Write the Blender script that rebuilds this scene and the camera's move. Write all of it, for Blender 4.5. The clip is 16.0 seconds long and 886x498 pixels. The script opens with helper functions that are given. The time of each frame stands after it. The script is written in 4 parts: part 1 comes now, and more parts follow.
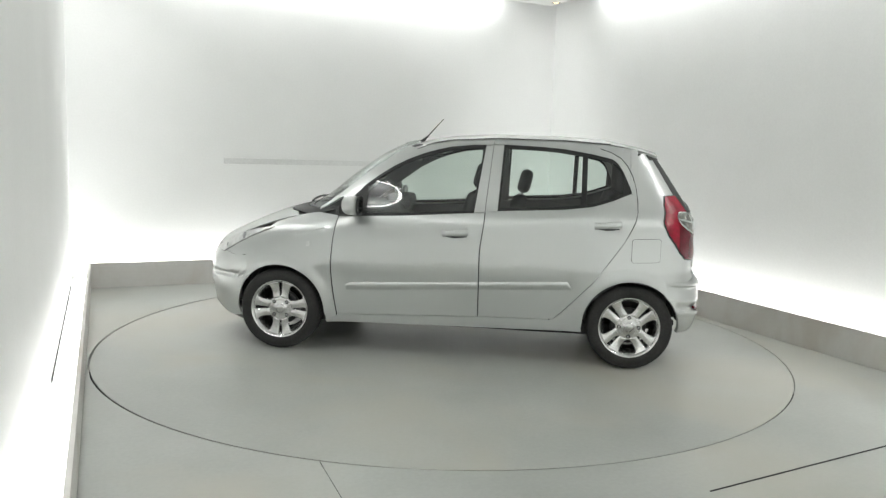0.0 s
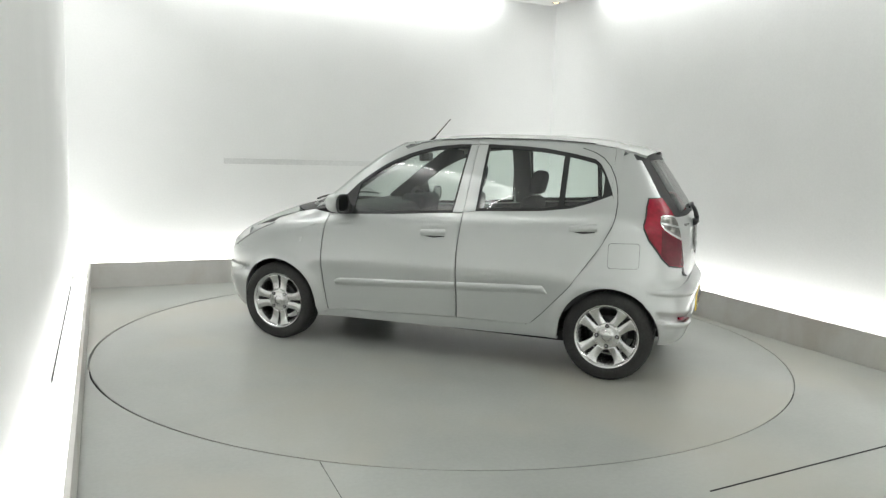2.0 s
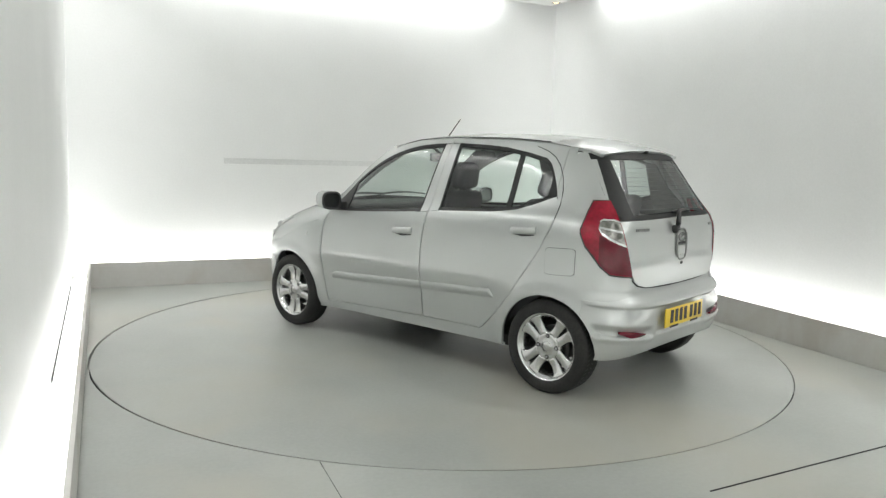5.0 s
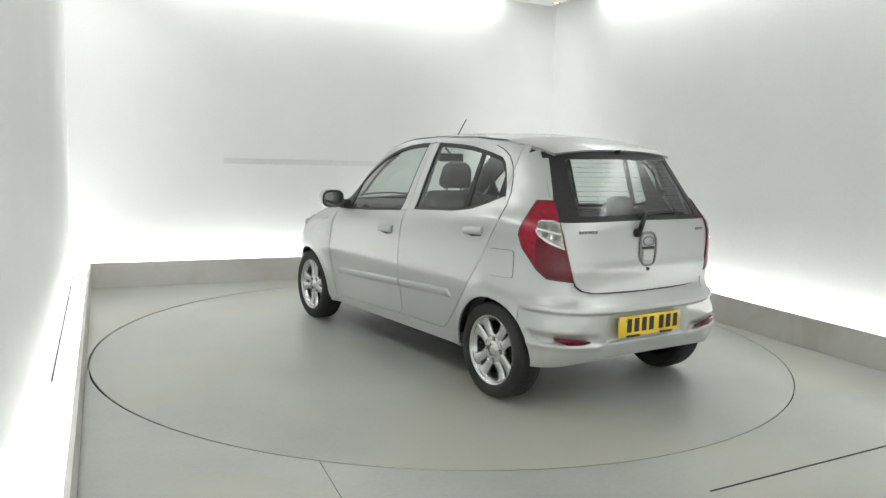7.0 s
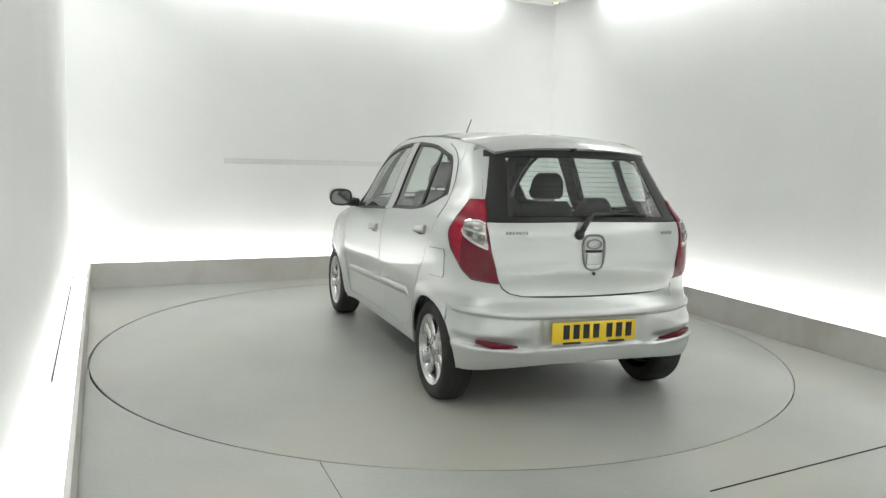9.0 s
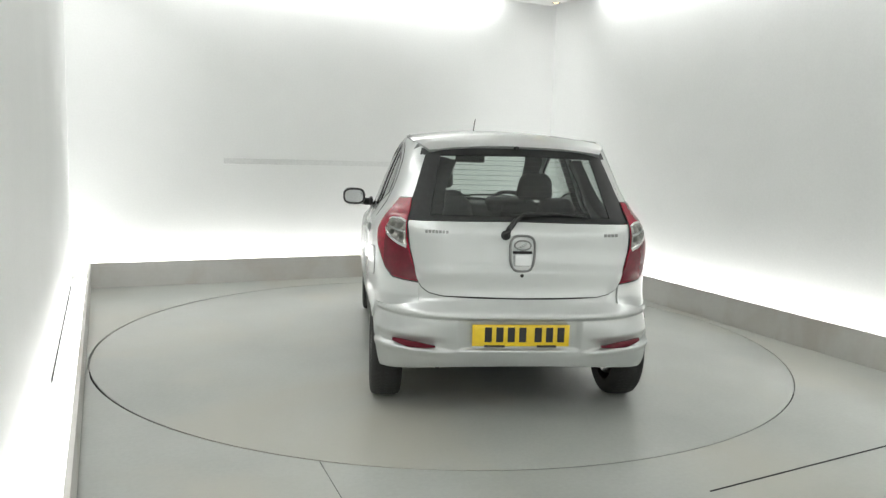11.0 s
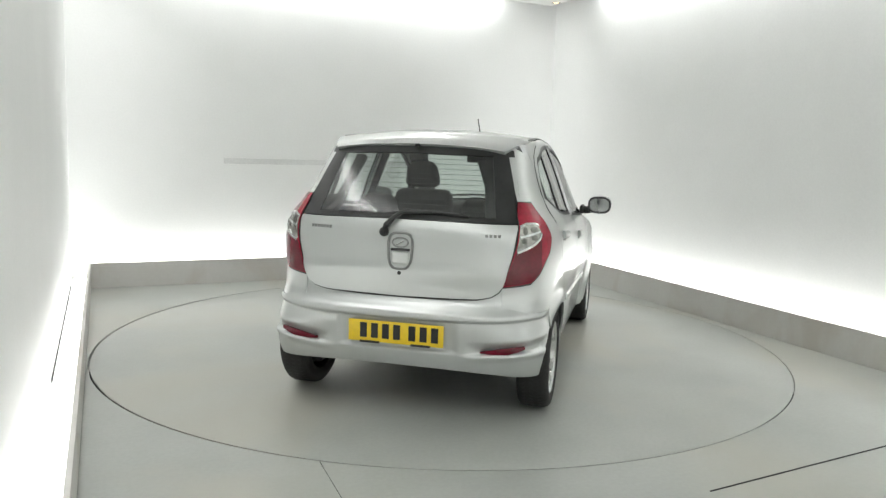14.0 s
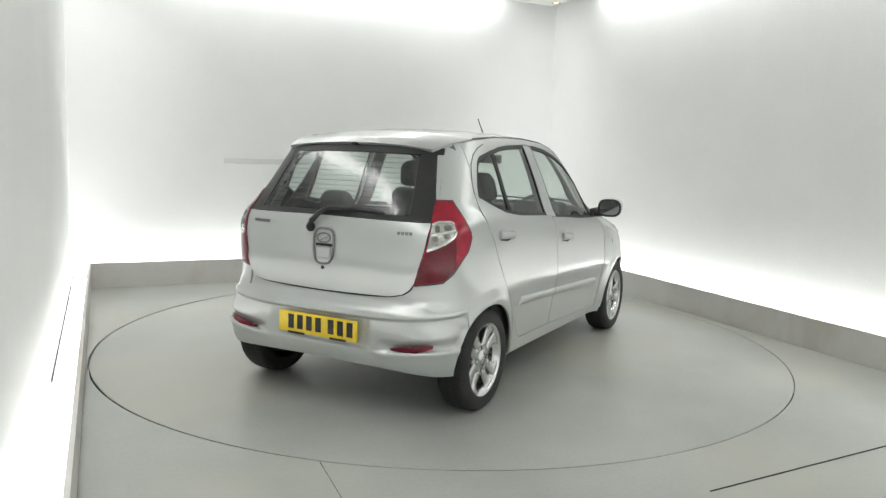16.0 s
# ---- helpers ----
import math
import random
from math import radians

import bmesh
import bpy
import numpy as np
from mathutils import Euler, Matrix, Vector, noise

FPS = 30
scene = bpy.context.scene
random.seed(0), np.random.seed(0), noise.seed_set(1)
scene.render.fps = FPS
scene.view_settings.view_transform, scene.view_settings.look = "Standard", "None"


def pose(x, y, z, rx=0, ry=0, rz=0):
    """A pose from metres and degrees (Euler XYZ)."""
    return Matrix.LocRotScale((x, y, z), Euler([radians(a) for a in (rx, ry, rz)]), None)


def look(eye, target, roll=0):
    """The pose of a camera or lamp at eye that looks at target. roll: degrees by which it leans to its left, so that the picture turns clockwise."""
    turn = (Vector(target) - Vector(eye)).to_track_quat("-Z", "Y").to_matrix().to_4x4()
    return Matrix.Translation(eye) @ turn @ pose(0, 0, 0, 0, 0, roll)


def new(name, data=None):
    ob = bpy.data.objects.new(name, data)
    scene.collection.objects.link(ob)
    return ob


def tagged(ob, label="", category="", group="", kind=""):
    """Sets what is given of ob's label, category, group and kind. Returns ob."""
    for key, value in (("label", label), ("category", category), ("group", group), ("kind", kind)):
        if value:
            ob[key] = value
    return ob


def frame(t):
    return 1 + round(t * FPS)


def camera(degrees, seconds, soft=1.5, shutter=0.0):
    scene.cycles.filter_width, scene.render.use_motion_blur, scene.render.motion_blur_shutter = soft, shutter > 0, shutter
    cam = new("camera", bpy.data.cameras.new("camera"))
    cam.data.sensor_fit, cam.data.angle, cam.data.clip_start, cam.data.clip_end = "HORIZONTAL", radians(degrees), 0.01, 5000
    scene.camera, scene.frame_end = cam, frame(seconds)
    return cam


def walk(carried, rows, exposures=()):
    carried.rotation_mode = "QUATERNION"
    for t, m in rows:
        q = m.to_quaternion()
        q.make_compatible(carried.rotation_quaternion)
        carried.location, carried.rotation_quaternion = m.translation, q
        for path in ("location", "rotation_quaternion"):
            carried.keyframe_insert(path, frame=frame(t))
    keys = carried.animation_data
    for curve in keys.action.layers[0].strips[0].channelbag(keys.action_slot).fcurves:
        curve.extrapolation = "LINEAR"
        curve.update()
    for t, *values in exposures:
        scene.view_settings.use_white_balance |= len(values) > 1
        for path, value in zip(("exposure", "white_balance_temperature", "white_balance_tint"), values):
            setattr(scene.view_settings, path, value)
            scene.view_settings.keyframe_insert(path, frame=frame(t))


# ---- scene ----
cam = camera(59.54, 16.0, soft=1.4)
EYE = Vector((-2.485, -5.186, 1.423))
HEAD, DIP = radians(64.563), radians(7.368)
AIM = EYE + Vector((math.cos(HEAD) * math.cos(DIP), math.sin(HEAD) * math.cos(DIP), -math.sin(DIP)))
walk(cam, [(0.0, look(EYE, AIM, 1.763)), (16.0, look(EYE, AIM, 1.763))])
TURN0, TURN_RATE = 147.706, -6.9622  # heading of the car at the start, degrees, and degrees a second

# ---- light ----
world = bpy.data.worlds.new("world")
scene.world = world
world.use_nodes = True
world.node_tree.nodes["Background"].inputs[0].default_value = (0.9, 0.95, 1.0, 1)
world.node_tree.nodes["Background"].inputs[1].default_value = 0.0
scene.view_settings.exposure = 0.0
COVE_POWER, TOP_POWER = 4.4, 7.9  # watts a metre of hidden tube, at the foot and at the head of the walls
TUBE = (1.0, 1.0, 0.985)

# plan of the room: back wall, left and right kerb as straight lines
BACK_K, BACK_W = 2.81, 3.0
KERB_H, CEIL = 0.24, 3.13


def left_k(v):
    return -2.463 + 0.0283 * v


def right_k(v):
    return 2.545 + 0.032 * v


REAR = -6.6  # wall behind the camera


def area(name, centre, sx, sy, watts, turn, up, colour=TUBE):
    data = bpy.data.lights.new(name, "AREA")
    data.shape, data.size, data.size_y, data.energy, data.color = "RECTANGLE", sx, sy, watts, colour
    ob = new(name, data)
    ob.matrix_world = pose(*centre, 180 if up else 0, 0, turn)
    return ob


def cove(name, a, b, z, watts, up, wide=0.12):
    a, b = Vector(a), Vector(b)
    d = b - a
    c = (a + b) / 2
    area(name, (c.x, c.y, z), d.length, wide, watts * d.length, math.degrees(math.atan2(d.y, d.x)), up)


for up, z, watts, gap, wide in ((True, 0.13, COVE_POWER, 0.10, 0.12), (False, CEIL + 0.11, TOP_POWER, 0.10, 0.10)):
    tag = "cove_light" if up else "ceiling_slot_light"
    e = 2.5 if up else 1.98
    cove(tag, (-2.42 if up else -1.85, BACK_K + gap), (e, BACK_K + gap), z, watts, up, wide)
    cove(tag, (left_k(2.9 if up else 2.5) - gap, 2.9 if up else 2.5), (left_k(-6.3) - gap, -6.3), z, watts * 0.84, up, wide)
    cove(tag, (right_k(e) + gap, e), (right_k(-6.3) + gap, -6.3), z, watts * 0.97, up, wide)
    # unseen south row, added and raised to brighten the car's near side
    cove(tag, (-2.4, REAR + 0.2 - gap), (2.1, REAR + 0.2 - gap), z, watts * 1.45, up, wide)


# ---- materials ----
def mat(name, colour, rough=0.5, metal=0.0, coat=0.0, grain=0.0, scale=40.0, stain=0.0, stain_scale=1.5, bump=0.0, rough_var=0.0, spec=0.5, emit=None, strength=0.0):
    m = bpy.data.materials.new(name)
    m.use_nodes = True
    nt = m.node_tree
    b = nt.nodes["Principled BSDF"]
    b.inputs["Base Color"].default_value = (*colour, 1)
    b.inputs["Roughness"].default_value = rough
    b.inputs["Metallic"].default_value = metal
    b.inputs["Coat Weight"].default_value = coat
    b.inputs["Coat Roughness"].default_value = 0.04
    b.inputs["Specular IOR Level"].default_value = spec
    if emit:
        b.inputs["Emission Color"].default_value = (*emit, 1)
        b.inputs["Emission Strength"].default_value = strength
    tc = nt.nodes.new("ShaderNodeTexCoord")

    def tex(s, detail):
        n = nt.nodes.new("ShaderNodeTexNoise")
        n.inputs["Scale"].default_value = s
        n.inputs["Detail"].default_value = detail
        nt.links.new(tc.outputs["Object"], n.inputs["Vector"])
        return n

    fine = tex(scale, 4) if grain or bump or rough_var else None
    if grain or stain:
        last = None
        for node, amount in ((fine, grain), (tex(stain_scale, 5) if stain else None, stain)):
            if not amount:
                continue
            ramp = nt.nodes.new("ShaderNodeMapRange")
            ramp.interpolation_type = "SMOOTHSTEP"
            ramp.inputs["From Min"].default_value, ramp.inputs["From Max"].default_value = 0.1, 0.9
            ramp.inputs["To Min"].default_value, ramp.inputs["To Max"].default_value = 1 - 1.6 * amount, 1 + amount
            nt.links.new(node.outputs["Fac"], ramp.inputs["Value"])
            mix = nt.nodes.new("ShaderNodeMix")
            mix.data_type, mix.blend_type = "RGBA", "MULTIPLY"
            mix.inputs[0].default_value = 1
            mix.inputs[6].default_value = (*colour, 1)
            if last:
                nt.links.new(last.outputs[2], mix.inputs[6])
            nt.links.new(ramp.outputs["Result"], mix.inputs[7])
            last = mix
        nt.links.new(last.outputs[2], b.inputs["Base Color"])
    if rough_var:
        ramp = nt.nodes.new("ShaderNodeMapRange")
        ramp.inputs["To Min"].default_value, ramp.inputs["To Max"].default_value = max(rough - rough_var, 0.02), rough + rough_var
        nt.links.new(tex(stain_scale * 1.7, 4).outputs["Fac"], ramp.inputs["Value"])
        nt.links.new(ramp.outputs["Result"], b.inputs["Roughness"])
    if bump:
        n = nt.nodes.new("ShaderNodeBump")
        n.inputs["Strength"].default_value = bump
        n.inputs["Distance"].default_value = 0.002
        nt.links.new(fine.outputs["Fac"], n.inputs["Height"])
        nt.links.new(n.outputs["Normal"], b.inputs["Normal"])
    return m


def glass_mat(name, tint, gloss_rough=0.02, least=0.05):
    m = bpy.data.materials.new(name)
    m.use_nodes = True
    nt = m.node_tree
    nt.nodes.remove(nt.nodes["Principled BSDF"])
    out = nt.nodes["Material Output"]
    clear = nt.nodes.new("ShaderNodeBsdfTransparent")
    clear.inputs[0].default_value = (*tint, 1)
    gloss = nt.nodes.new("ShaderNodeBsdfGlossy")
    gloss.inputs["Roughness"].default_value = gloss_rough
    facing = nt.nodes.new("ShaderNodeLayerWeight")
    facing.inputs["Blend"].default_value = 0.5
    power = nt.nodes.new("ShaderNodeMath")
    power.operation = "POWER"
    power.inputs[1].default_value = 4.0
    nt.links.new(facing.outputs["Facing"], power.inputs[0])
    ramp = nt.nodes.new("ShaderNodeMapRange")
    ramp.inputs["To Min"].default_value, ramp.inputs["To Max"].default_value = least, 1.0
    nt.links.new(power.outputs[0], ramp.inputs["Value"])
    mix = nt.nodes.new("ShaderNodeMixShader")
    nt.links.new(ramp.outputs["Result"], mix.inputs[0])
    nt.links.new(clear.outputs[0], mix.inputs[1])
    nt.links.new(gloss.outputs[0], mix.inputs[2])
    nt.links.new(mix.outputs[0], out.inputs[0])
    return m


M_WALL = mat("wall_paint", (0.80, 0.81, 0.80), 0.55, grain=0.02, scale=60, stain=0.03, stain_scale=0.9, bump=0.05)
M_KERB = mat("kerb_paint", (0.60, 0.59, 0.565), 0.5, grain=0.02, scale=30, stain=0.05, stain_scale=1.6, bump=0.05)
# floor stain is dirt plus mottling painted in for cloudy reflections
M_FLOOR = mat("floor_paint", (0.395, 0.414, 0.388), 0.325, grain=0.04, scale=45, stain=0.15, stain_scale=0.8, bump=0.03, rough_var=0.045, spec=0.5)


def tinted(m, other, scale, low=0.42, high=0.68):
    """Blend a second paint tone into a material in broad uneven patches."""
    nt = m.node_tree
    b = nt.nodes["Principled BSDF"]
    link = b.inputs["Base Color"].links[0]
    tc = nt.nodes.new("ShaderNodeTexCoord")
    n = nt.nodes.new("ShaderNodeTexNoise")
    n.inputs["Scale"].default_value, n.inputs["Detail"].default_value, n.inputs["Distortion"].default_value = scale, 6, 0.6
    nt.links.new(tc.outputs["Object"], n.inputs["Vector"])
    ramp = nt.nodes.new("ShaderNodeMapRange")
    ramp.interpolation_type = "SMOOTHSTEP"
    ramp.inputs["From Min"].default_value, ramp.inputs["From Max"].default_value = low, high
    nt.links.new(n.outputs["Fac"], ramp.inputs["Value"])
    mix = nt.nodes.new("ShaderNodeMix")
    mix.data_type = "RGBA"
    nt.links.new(ramp.outputs["Result"], mix.inputs[0])
    nt.links.new(link.from_socket, mix.inputs[6])
    mix.inputs[7].default_value = (*other, 1)
    nt.links.new(mix.outputs[2], b.inputs["Base Color"])


tinted(M_FLOOR, (0.40, 0.395, 0.345), 0.75)
tinted(M_KERB, (0.52, 0.49, 0.45), 2.0)
M_GAP = mat("dark_gap", (0.02, 0.022, 0.02), 0.8)
M_STRIP = mat("grey_strip", (0.69, 0.70, 0.69), 0.5, grain=0.05, stain=0.08)
M_TUBE = mat("tube", (0.9, 0.9, 0.9), 0.4, emit=TUBE, strength=2.0)
M_SPOT = mat("warm_lamp", (0.9, 0.8, 0.6), 0.4, emit=(1.0, 0.62, 0.25), strength=3.0)
M_PAINT = mat("silver_paint", (0.515, 0.535, 0.528), 0.32, metal=0.55, coat=0.8, grain=0.04, scale=900, stain=0.02, stain_scale=2.0)
M_GLASS = glass_mat("window_glass", (0.80, 0.86, 0.83), 0.03, 0.085)
M_GLASS_R = glass_mat("rear_glass", (0.74, 0.79, 0.77), 0.16, 0.085)
M_BLACK = mat("black_plastic", (0.018, 0.019, 0.019), 0.45, grain=0.2, scale=200, bump=0.05)
M_SEAL = mat("black_rubber", (0.012, 0.013, 0.013), 0.5, grain=0.2)
M_TYRE = mat("tyre_rubber", (0.022, 0.022, 0.021), 0.75, grain=0.25, scale=80, stain=0.3, stain_scale=8, bump=0.2)
M_ALLOY = mat("alloy", (0.60, 0.605, 0.60), 0.25, metal=0.95, coat=0.3, grain=0.05, stain=0.08, stain_scale=12)
M_IRON = mat("dark_iron", (0.045, 0.044, 0.042), 0.6, metal=0.4, grain=0.3, stain=0.3, stain_scale=20)
M_RED = mat("red_lens", (0.34, 0.005, 0.026), 0.24, coat=0.25, spec=0.35, grain=0.20, scale=45, stain=0.20, stain_scale=7)
M_RED_DARK = mat("dark_red_lens", (0.135, 0.003, 0.014), 0.24, coat=0.2, spec=0.35, grain=0.14, scale=60, stain=0.15, stain_scale=12)
M_CLEAR = mat("clear_lens", (0.50, 0.49, 0.46), 0.26, metal=0.5, coat=0.8, grain=0.3, scale=26, stain=0.3, stain_scale=14)
M_EMBLEM = mat("grey_chrome", (0.25, 0.255, 0.25), 0.35, metal=0.8, grain=0.1)
M_CELL = mat("reflector_cell", (0.13, 0.13, 0.115), 0.3, metal=0.6, coat=0.6, grain=0.3, scale=60)
M_HEAD = mat("headlamp_lens", (0.66, 0.67, 0.665), 0.28, metal=0.3, coat=1.0, grain=0.12, scale=30, stain=0.12, stain_scale=9)
M_CHROME = mat("chrome", (0.75, 0.76, 0.76), 0.12, metal=1.0, grain=0.02)
M_YELLOW = mat("yellow_plate", (0.78, 0.55, 0.02), 0.35, coat=0.3, grain=0.05, stain=0.05)
M_CLOTH = mat("dark_cloth", (0.035, 0.036, 0.04), 0.9, grain=0.12, scale=90, stain=0.15, stain_scale=6, bump=0.05)
M_CABIN = mat("cabin_plastic", (0.05, 0.052, 0.054), 0.6, grain=0.2, scale=200, bump=0.1)
M_LINER = mat("headliner", (0.42, 0.42, 0.40), 0.9, grain=0.1, scale=200)
M_MIRROR = mat("mirror_glass", (0.30, 0.31, 0.31), 0.06, metal=1.0, grain=0.02)
M_BADGE = mat("dull_chrome", (0.42, 0.43, 0.43), 0.3, metal=0.9, grain=0.1)
M_TEXT = mat("dark_marks", (0.015, 0.015, 0.015), 0.5)


# ---- mesh helpers ----
def mesh_from(name, verts, faces, material, smooth=True):
    me = bpy.data.meshes.new(name)
    me.from_pydata([tuple(v) for v in verts], [], faces)
    me.materials.append(material)
    if smooth:
        me.polygons.foreach_set("use_smooth", [True] * len(me.polygons))
    me.update()
    return me


def part(name, me, parent=None, label="", material=None):
    """One mesh object under a thing or part; me is a mesh or a bmesh."""
    if isinstance(me, bmesh.types.BMesh):
        bm, me = me, bpy.data.meshes.new(name)
        bmesh.ops.recalc_face_normals(bm, faces=bm.faces)
        bm.to_mesh(me)
        bm.free()
        me.materials.append(material)
    ob = new(name, me)
    ob.parent = parent
    if label:
        tagged(ob, label)
    return ob


def box_bm(x0, x1, y0, y1, z0, z1, bevel=0.0, seg=2, bm=None):
    bm = bm or bmesh.new()
    vs = bmesh.ops.create_cube(bm, size=1)["verts"]
    for v in vs:
        v.co = Vector((x0 + (v.co.x + 0.5) * (x1 - x0), y0 + (v.co.y + 0.5) * (y1 - y0), z0 + (v.co.z + 0.5) * (z1 - z0)))
    if bevel:
        es = list({e for v in vs for e in v.link_edges})
        bmesh.ops.bevel(bm, geom=es, offset=bevel, segments=seg, profile=0.5, affect="EDGES")
    return bm


def shade(ob, degrees=35):
    me = ob.data
    me.polygons.foreach_set("use_smooth", [True] * len(me.polygons))
    bm = bmesh.new()
    bm.from_mesh(me)
    for e in bm.edges:
        e.smooth = not (len(e.link_faces) == 2 and e.calc_face_angle(0) > radians(degrees))
    bm.to_mesh(me)
    bm.free()
    return ob


def tube_bm(points, radius, sides=8, bm=None, taper=1.0):
    """A round rod along points."""
    bm = bm or bmesh.new()
    rings = []
    n = len(points)
    for i, p in enumerate(points):
        p = Vector(p)
        d = (Vector(points[min(i + 1, n - 1)]) - Vector(points[max(i - 1, 0)])).normalized()
        s = d.cross(Vector((0, 0, 1)) if abs(d.z) < 0.9 else Vector((1, 0, 0))).normalized()
        t = d.cross(s)
        r = radius * (1 + (taper - 1) * i / (n - 1))
        rings.append([bm.verts.new(p + r * (math.cos(a) * s + math.sin(a) * t)) for a in (2 * math.pi * k / sides for k in range(sides))])
    for a, b in zip(rings, rings[1:]):
        for k in range(sides):
            bm.faces.new((a[k], a[(k + 1) % sides], b[(k + 1) % sides], b[k]))
    bm.faces.new(rings[0])
    bm.faces.new(rings[-1][::-1])
    return bm


def prism(poly, z0, z1):
    """Upright prism over a plan outline."""
    bm = bmesh.new()
    lo = [bm.verts.new((x, y, z0)) for x, y in poly]
    hi = [bm.verts.new((x, y, z1)) for x, y in poly]
    bm.faces.new(lo[::-1])
    bm.faces.new(hi)
    for i in range(len(poly)):
        j = (i + 1) % len(poly)
        bm.faces.new((lo[i], lo[j], hi[j], hi[i]))
    return bm


# ---- the room ----
def structure(name, bm, material, label, category):
    ob = part(name, bm, None, "", material)
    return tagged(ob, label, category, kind="structure")


R_DISC = 2.441
N_SEG = 160


def ring_pts(r, z):
    return [(r * math.cos(2 * math.pi * k / N_SEG), r * math.sin(2 * math.pi * k / N_SEG), z) for k in range(N_SEG)]


def build_floor():
    """Floor sheet with a round pit for the turntable, cut by shallow joints."""
    bm = bmesh.new()
    hole = Vector((-0.0024, 0.0032, 0))
    inner = [bm.verts.new(Vector(p) + hole) for p in ring_pts(R_DISC + 0.0112, 0)]
    pit = [bm.verts.new(Vector(p) + hole) for p in ring_pts(R_DISC + 0.0112, -0.05)]
    outer = []
    for k in range(N_SEG):
        a = 2 * math.pi * k / N_SEG
        c, s = math.cos(a), math.sin(a)
        f = min((3.6 / abs(c)) if abs(c) > 1e-6 else 1e9, ((3.6 if s > 0 else 7.4) / abs(s)) if abs(s) > 1e-6 else 1e9)
        outer.append(bm.verts.new((f * c, f * s, 0)))
    for k in range(N_SEG):
        j = (k + 1) % N_SEG
        bm.faces.new((inner[k], outer[k], outer[j], inner[j]))
        bm.faces.new((pit[k], inner[k], inner[j], pit[j]))
    bm.faces.new(pit)
    structure("floor", bm, M_FLOOR, "grey painted concrete floor with a slight sheen", "floor")
    for a, b, w in (((-0.06, -2.832), (2.2, -2.70), 0.007), ((-1.522, -1.930), (-1.60, -3.4), 0.0009)):
        a, b = Vector((*a, 0)), Vector((*b, 0))
        d = (b - a).normalized()
        n = Vector((-d.y, d.x, 0)) * w / 2
        bm = prism([(a - n).xy, (b - n).xy, (b + n).xy, (a + n).xy], -0.01, 0.003)
        structure("floor_joint", bm, M_GAP, "dark narrow joint in the painted floor", "floor joint")


def build_room():
    wall = "smooth white painted studio wall washed by hidden lights"
    t = 0.12
    lw = [(left_k(3.12) - 0.17, 3.12), (left_k(REAR) - 0.17, REAR)]
    rw = [(right_k(3.12) + 0.19, 3.12), (right_k(REAR) + 0.19, REAR)]
    structure("wall_west", prism([lw[0], (lw[0][0] - t, lw[0][1]), (lw[1][0] - t, lw[1][1]), lw[1]], -0.05, 3.6), M_WALL, wall, "wall")
    structure("wall_east", prism([rw[0], rw[1], (rw[1][0] + t, rw[1][1]), (rw[0][0] + t, rw[0][1])], -0.05, 3.6), M_WALL, wall, "wall")
    structure("wall_north", prism([(-3.2, BACK_W), (3.2, BACK_W), (3.2, BACK_W + t), (-3.2, BACK_W + t)], -0.05, 3.6), M_WALL, wall, "wall")
    # south wall is unseen, added to close the room behind the camera
    structure("wall_south", prism([(-3.2, REAR - t), (3.2, REAR - t), (3.2, REAR), (-3.2, REAR)], -0.05, 3.6), M_WALL, wall, "wall")
    # dropped ceiling with a slot round it, and the slab above
    c = [(left_k(BACK_K), BACK_K), (left_k(REAR + 0.2), REAR + 0.2), (right_k(REAR + 0.2), REAR + 0.2), (right_k(BACK_K), BACK_K)]
    structure("ceiling", prism(c[::-1], CEIL, CEIL + 0.06), M_WALL, "white dropped ceiling panel with a lit slot round it", "ceiling")
    structure("ceiling_slab", prism([(-3.2, REAR - t), (3.2, REAR - t), (3.2, 3.12), (-3.2, 3.12)], 3.5, 3.6), M_WALL, "white ceiling slab above the dropped panel", "ceiling")
    # kerbs that hide the lights at the foot of the walls
    k = 0.022
    kerb = "low grey painted kerb board hiding the wall lights"
    structure("kerb_north", prism([(left_k(BACK_K) - k, BACK_K), (right_k(BACK_K) + k, BACK_K), (right_k(BACK_K) + k, BACK_K + k), (left_k(BACK_K) - k, BACK_K + k)], 0, KERB_H), M_KERB, kerb, "kerb")
    a, b = BACK_K, REAR + 0.2
    structure("kerb_west", prism([(left_k(a), a), (left_k(a) - k, a), (left_k(b) - k, b), (left_k(b), b)], 0, KERB_H - 0.002), M_KERB, kerb, "kerb")
    structure("kerb_east", prism([(right_k(a), a), (right_k(b), b), (right_k(b) + k, b), (right_k(a) + k, a)], 0, KERB_H - 0.002), M_KERB, kerb, "kerb")
    # fluorescent strips lying behind the kerbs
    for name, p, q in (("cove_tube_north", (-2.36, BACK_K + 0.095), (2.5, BACK_K + 0.095)), ("cove_tube_west", (left_k(2.76) - 0.09, 2.76), (left_k(-6.2) - 0.09, -6.2)), ("cove_tube_east", (right_k(2.55) + 0.1, 2.55), (right_k(-6.2) + 0.1, -6.2))):
        a, b = Vector(p), Vector(q)
        n = Vector((a.y - b.y, b.x - a.x)).normalized() * 0.058
        structure(name, prism([tuple(a - n), tuple(b - n), tuple(b + n), tuple(a + n)], 0.06, 0.11), M_TUBE, "white glowing light strip behind the kerb", "light strip")
    # thin dark joint at the foot of the west wall
    a, b = 2.3, -0.6
    x = 0.149
    structure("wall_foot_trim", prism([(left_k(a) - x, a), (left_k(a) - x - 0.008, a), (left_k(b) - x - 0.008, b), (left_k(b) - x, b)], 0.098, 0.122), M_GAP, "thin dark edge trim along the light strip", "trim")
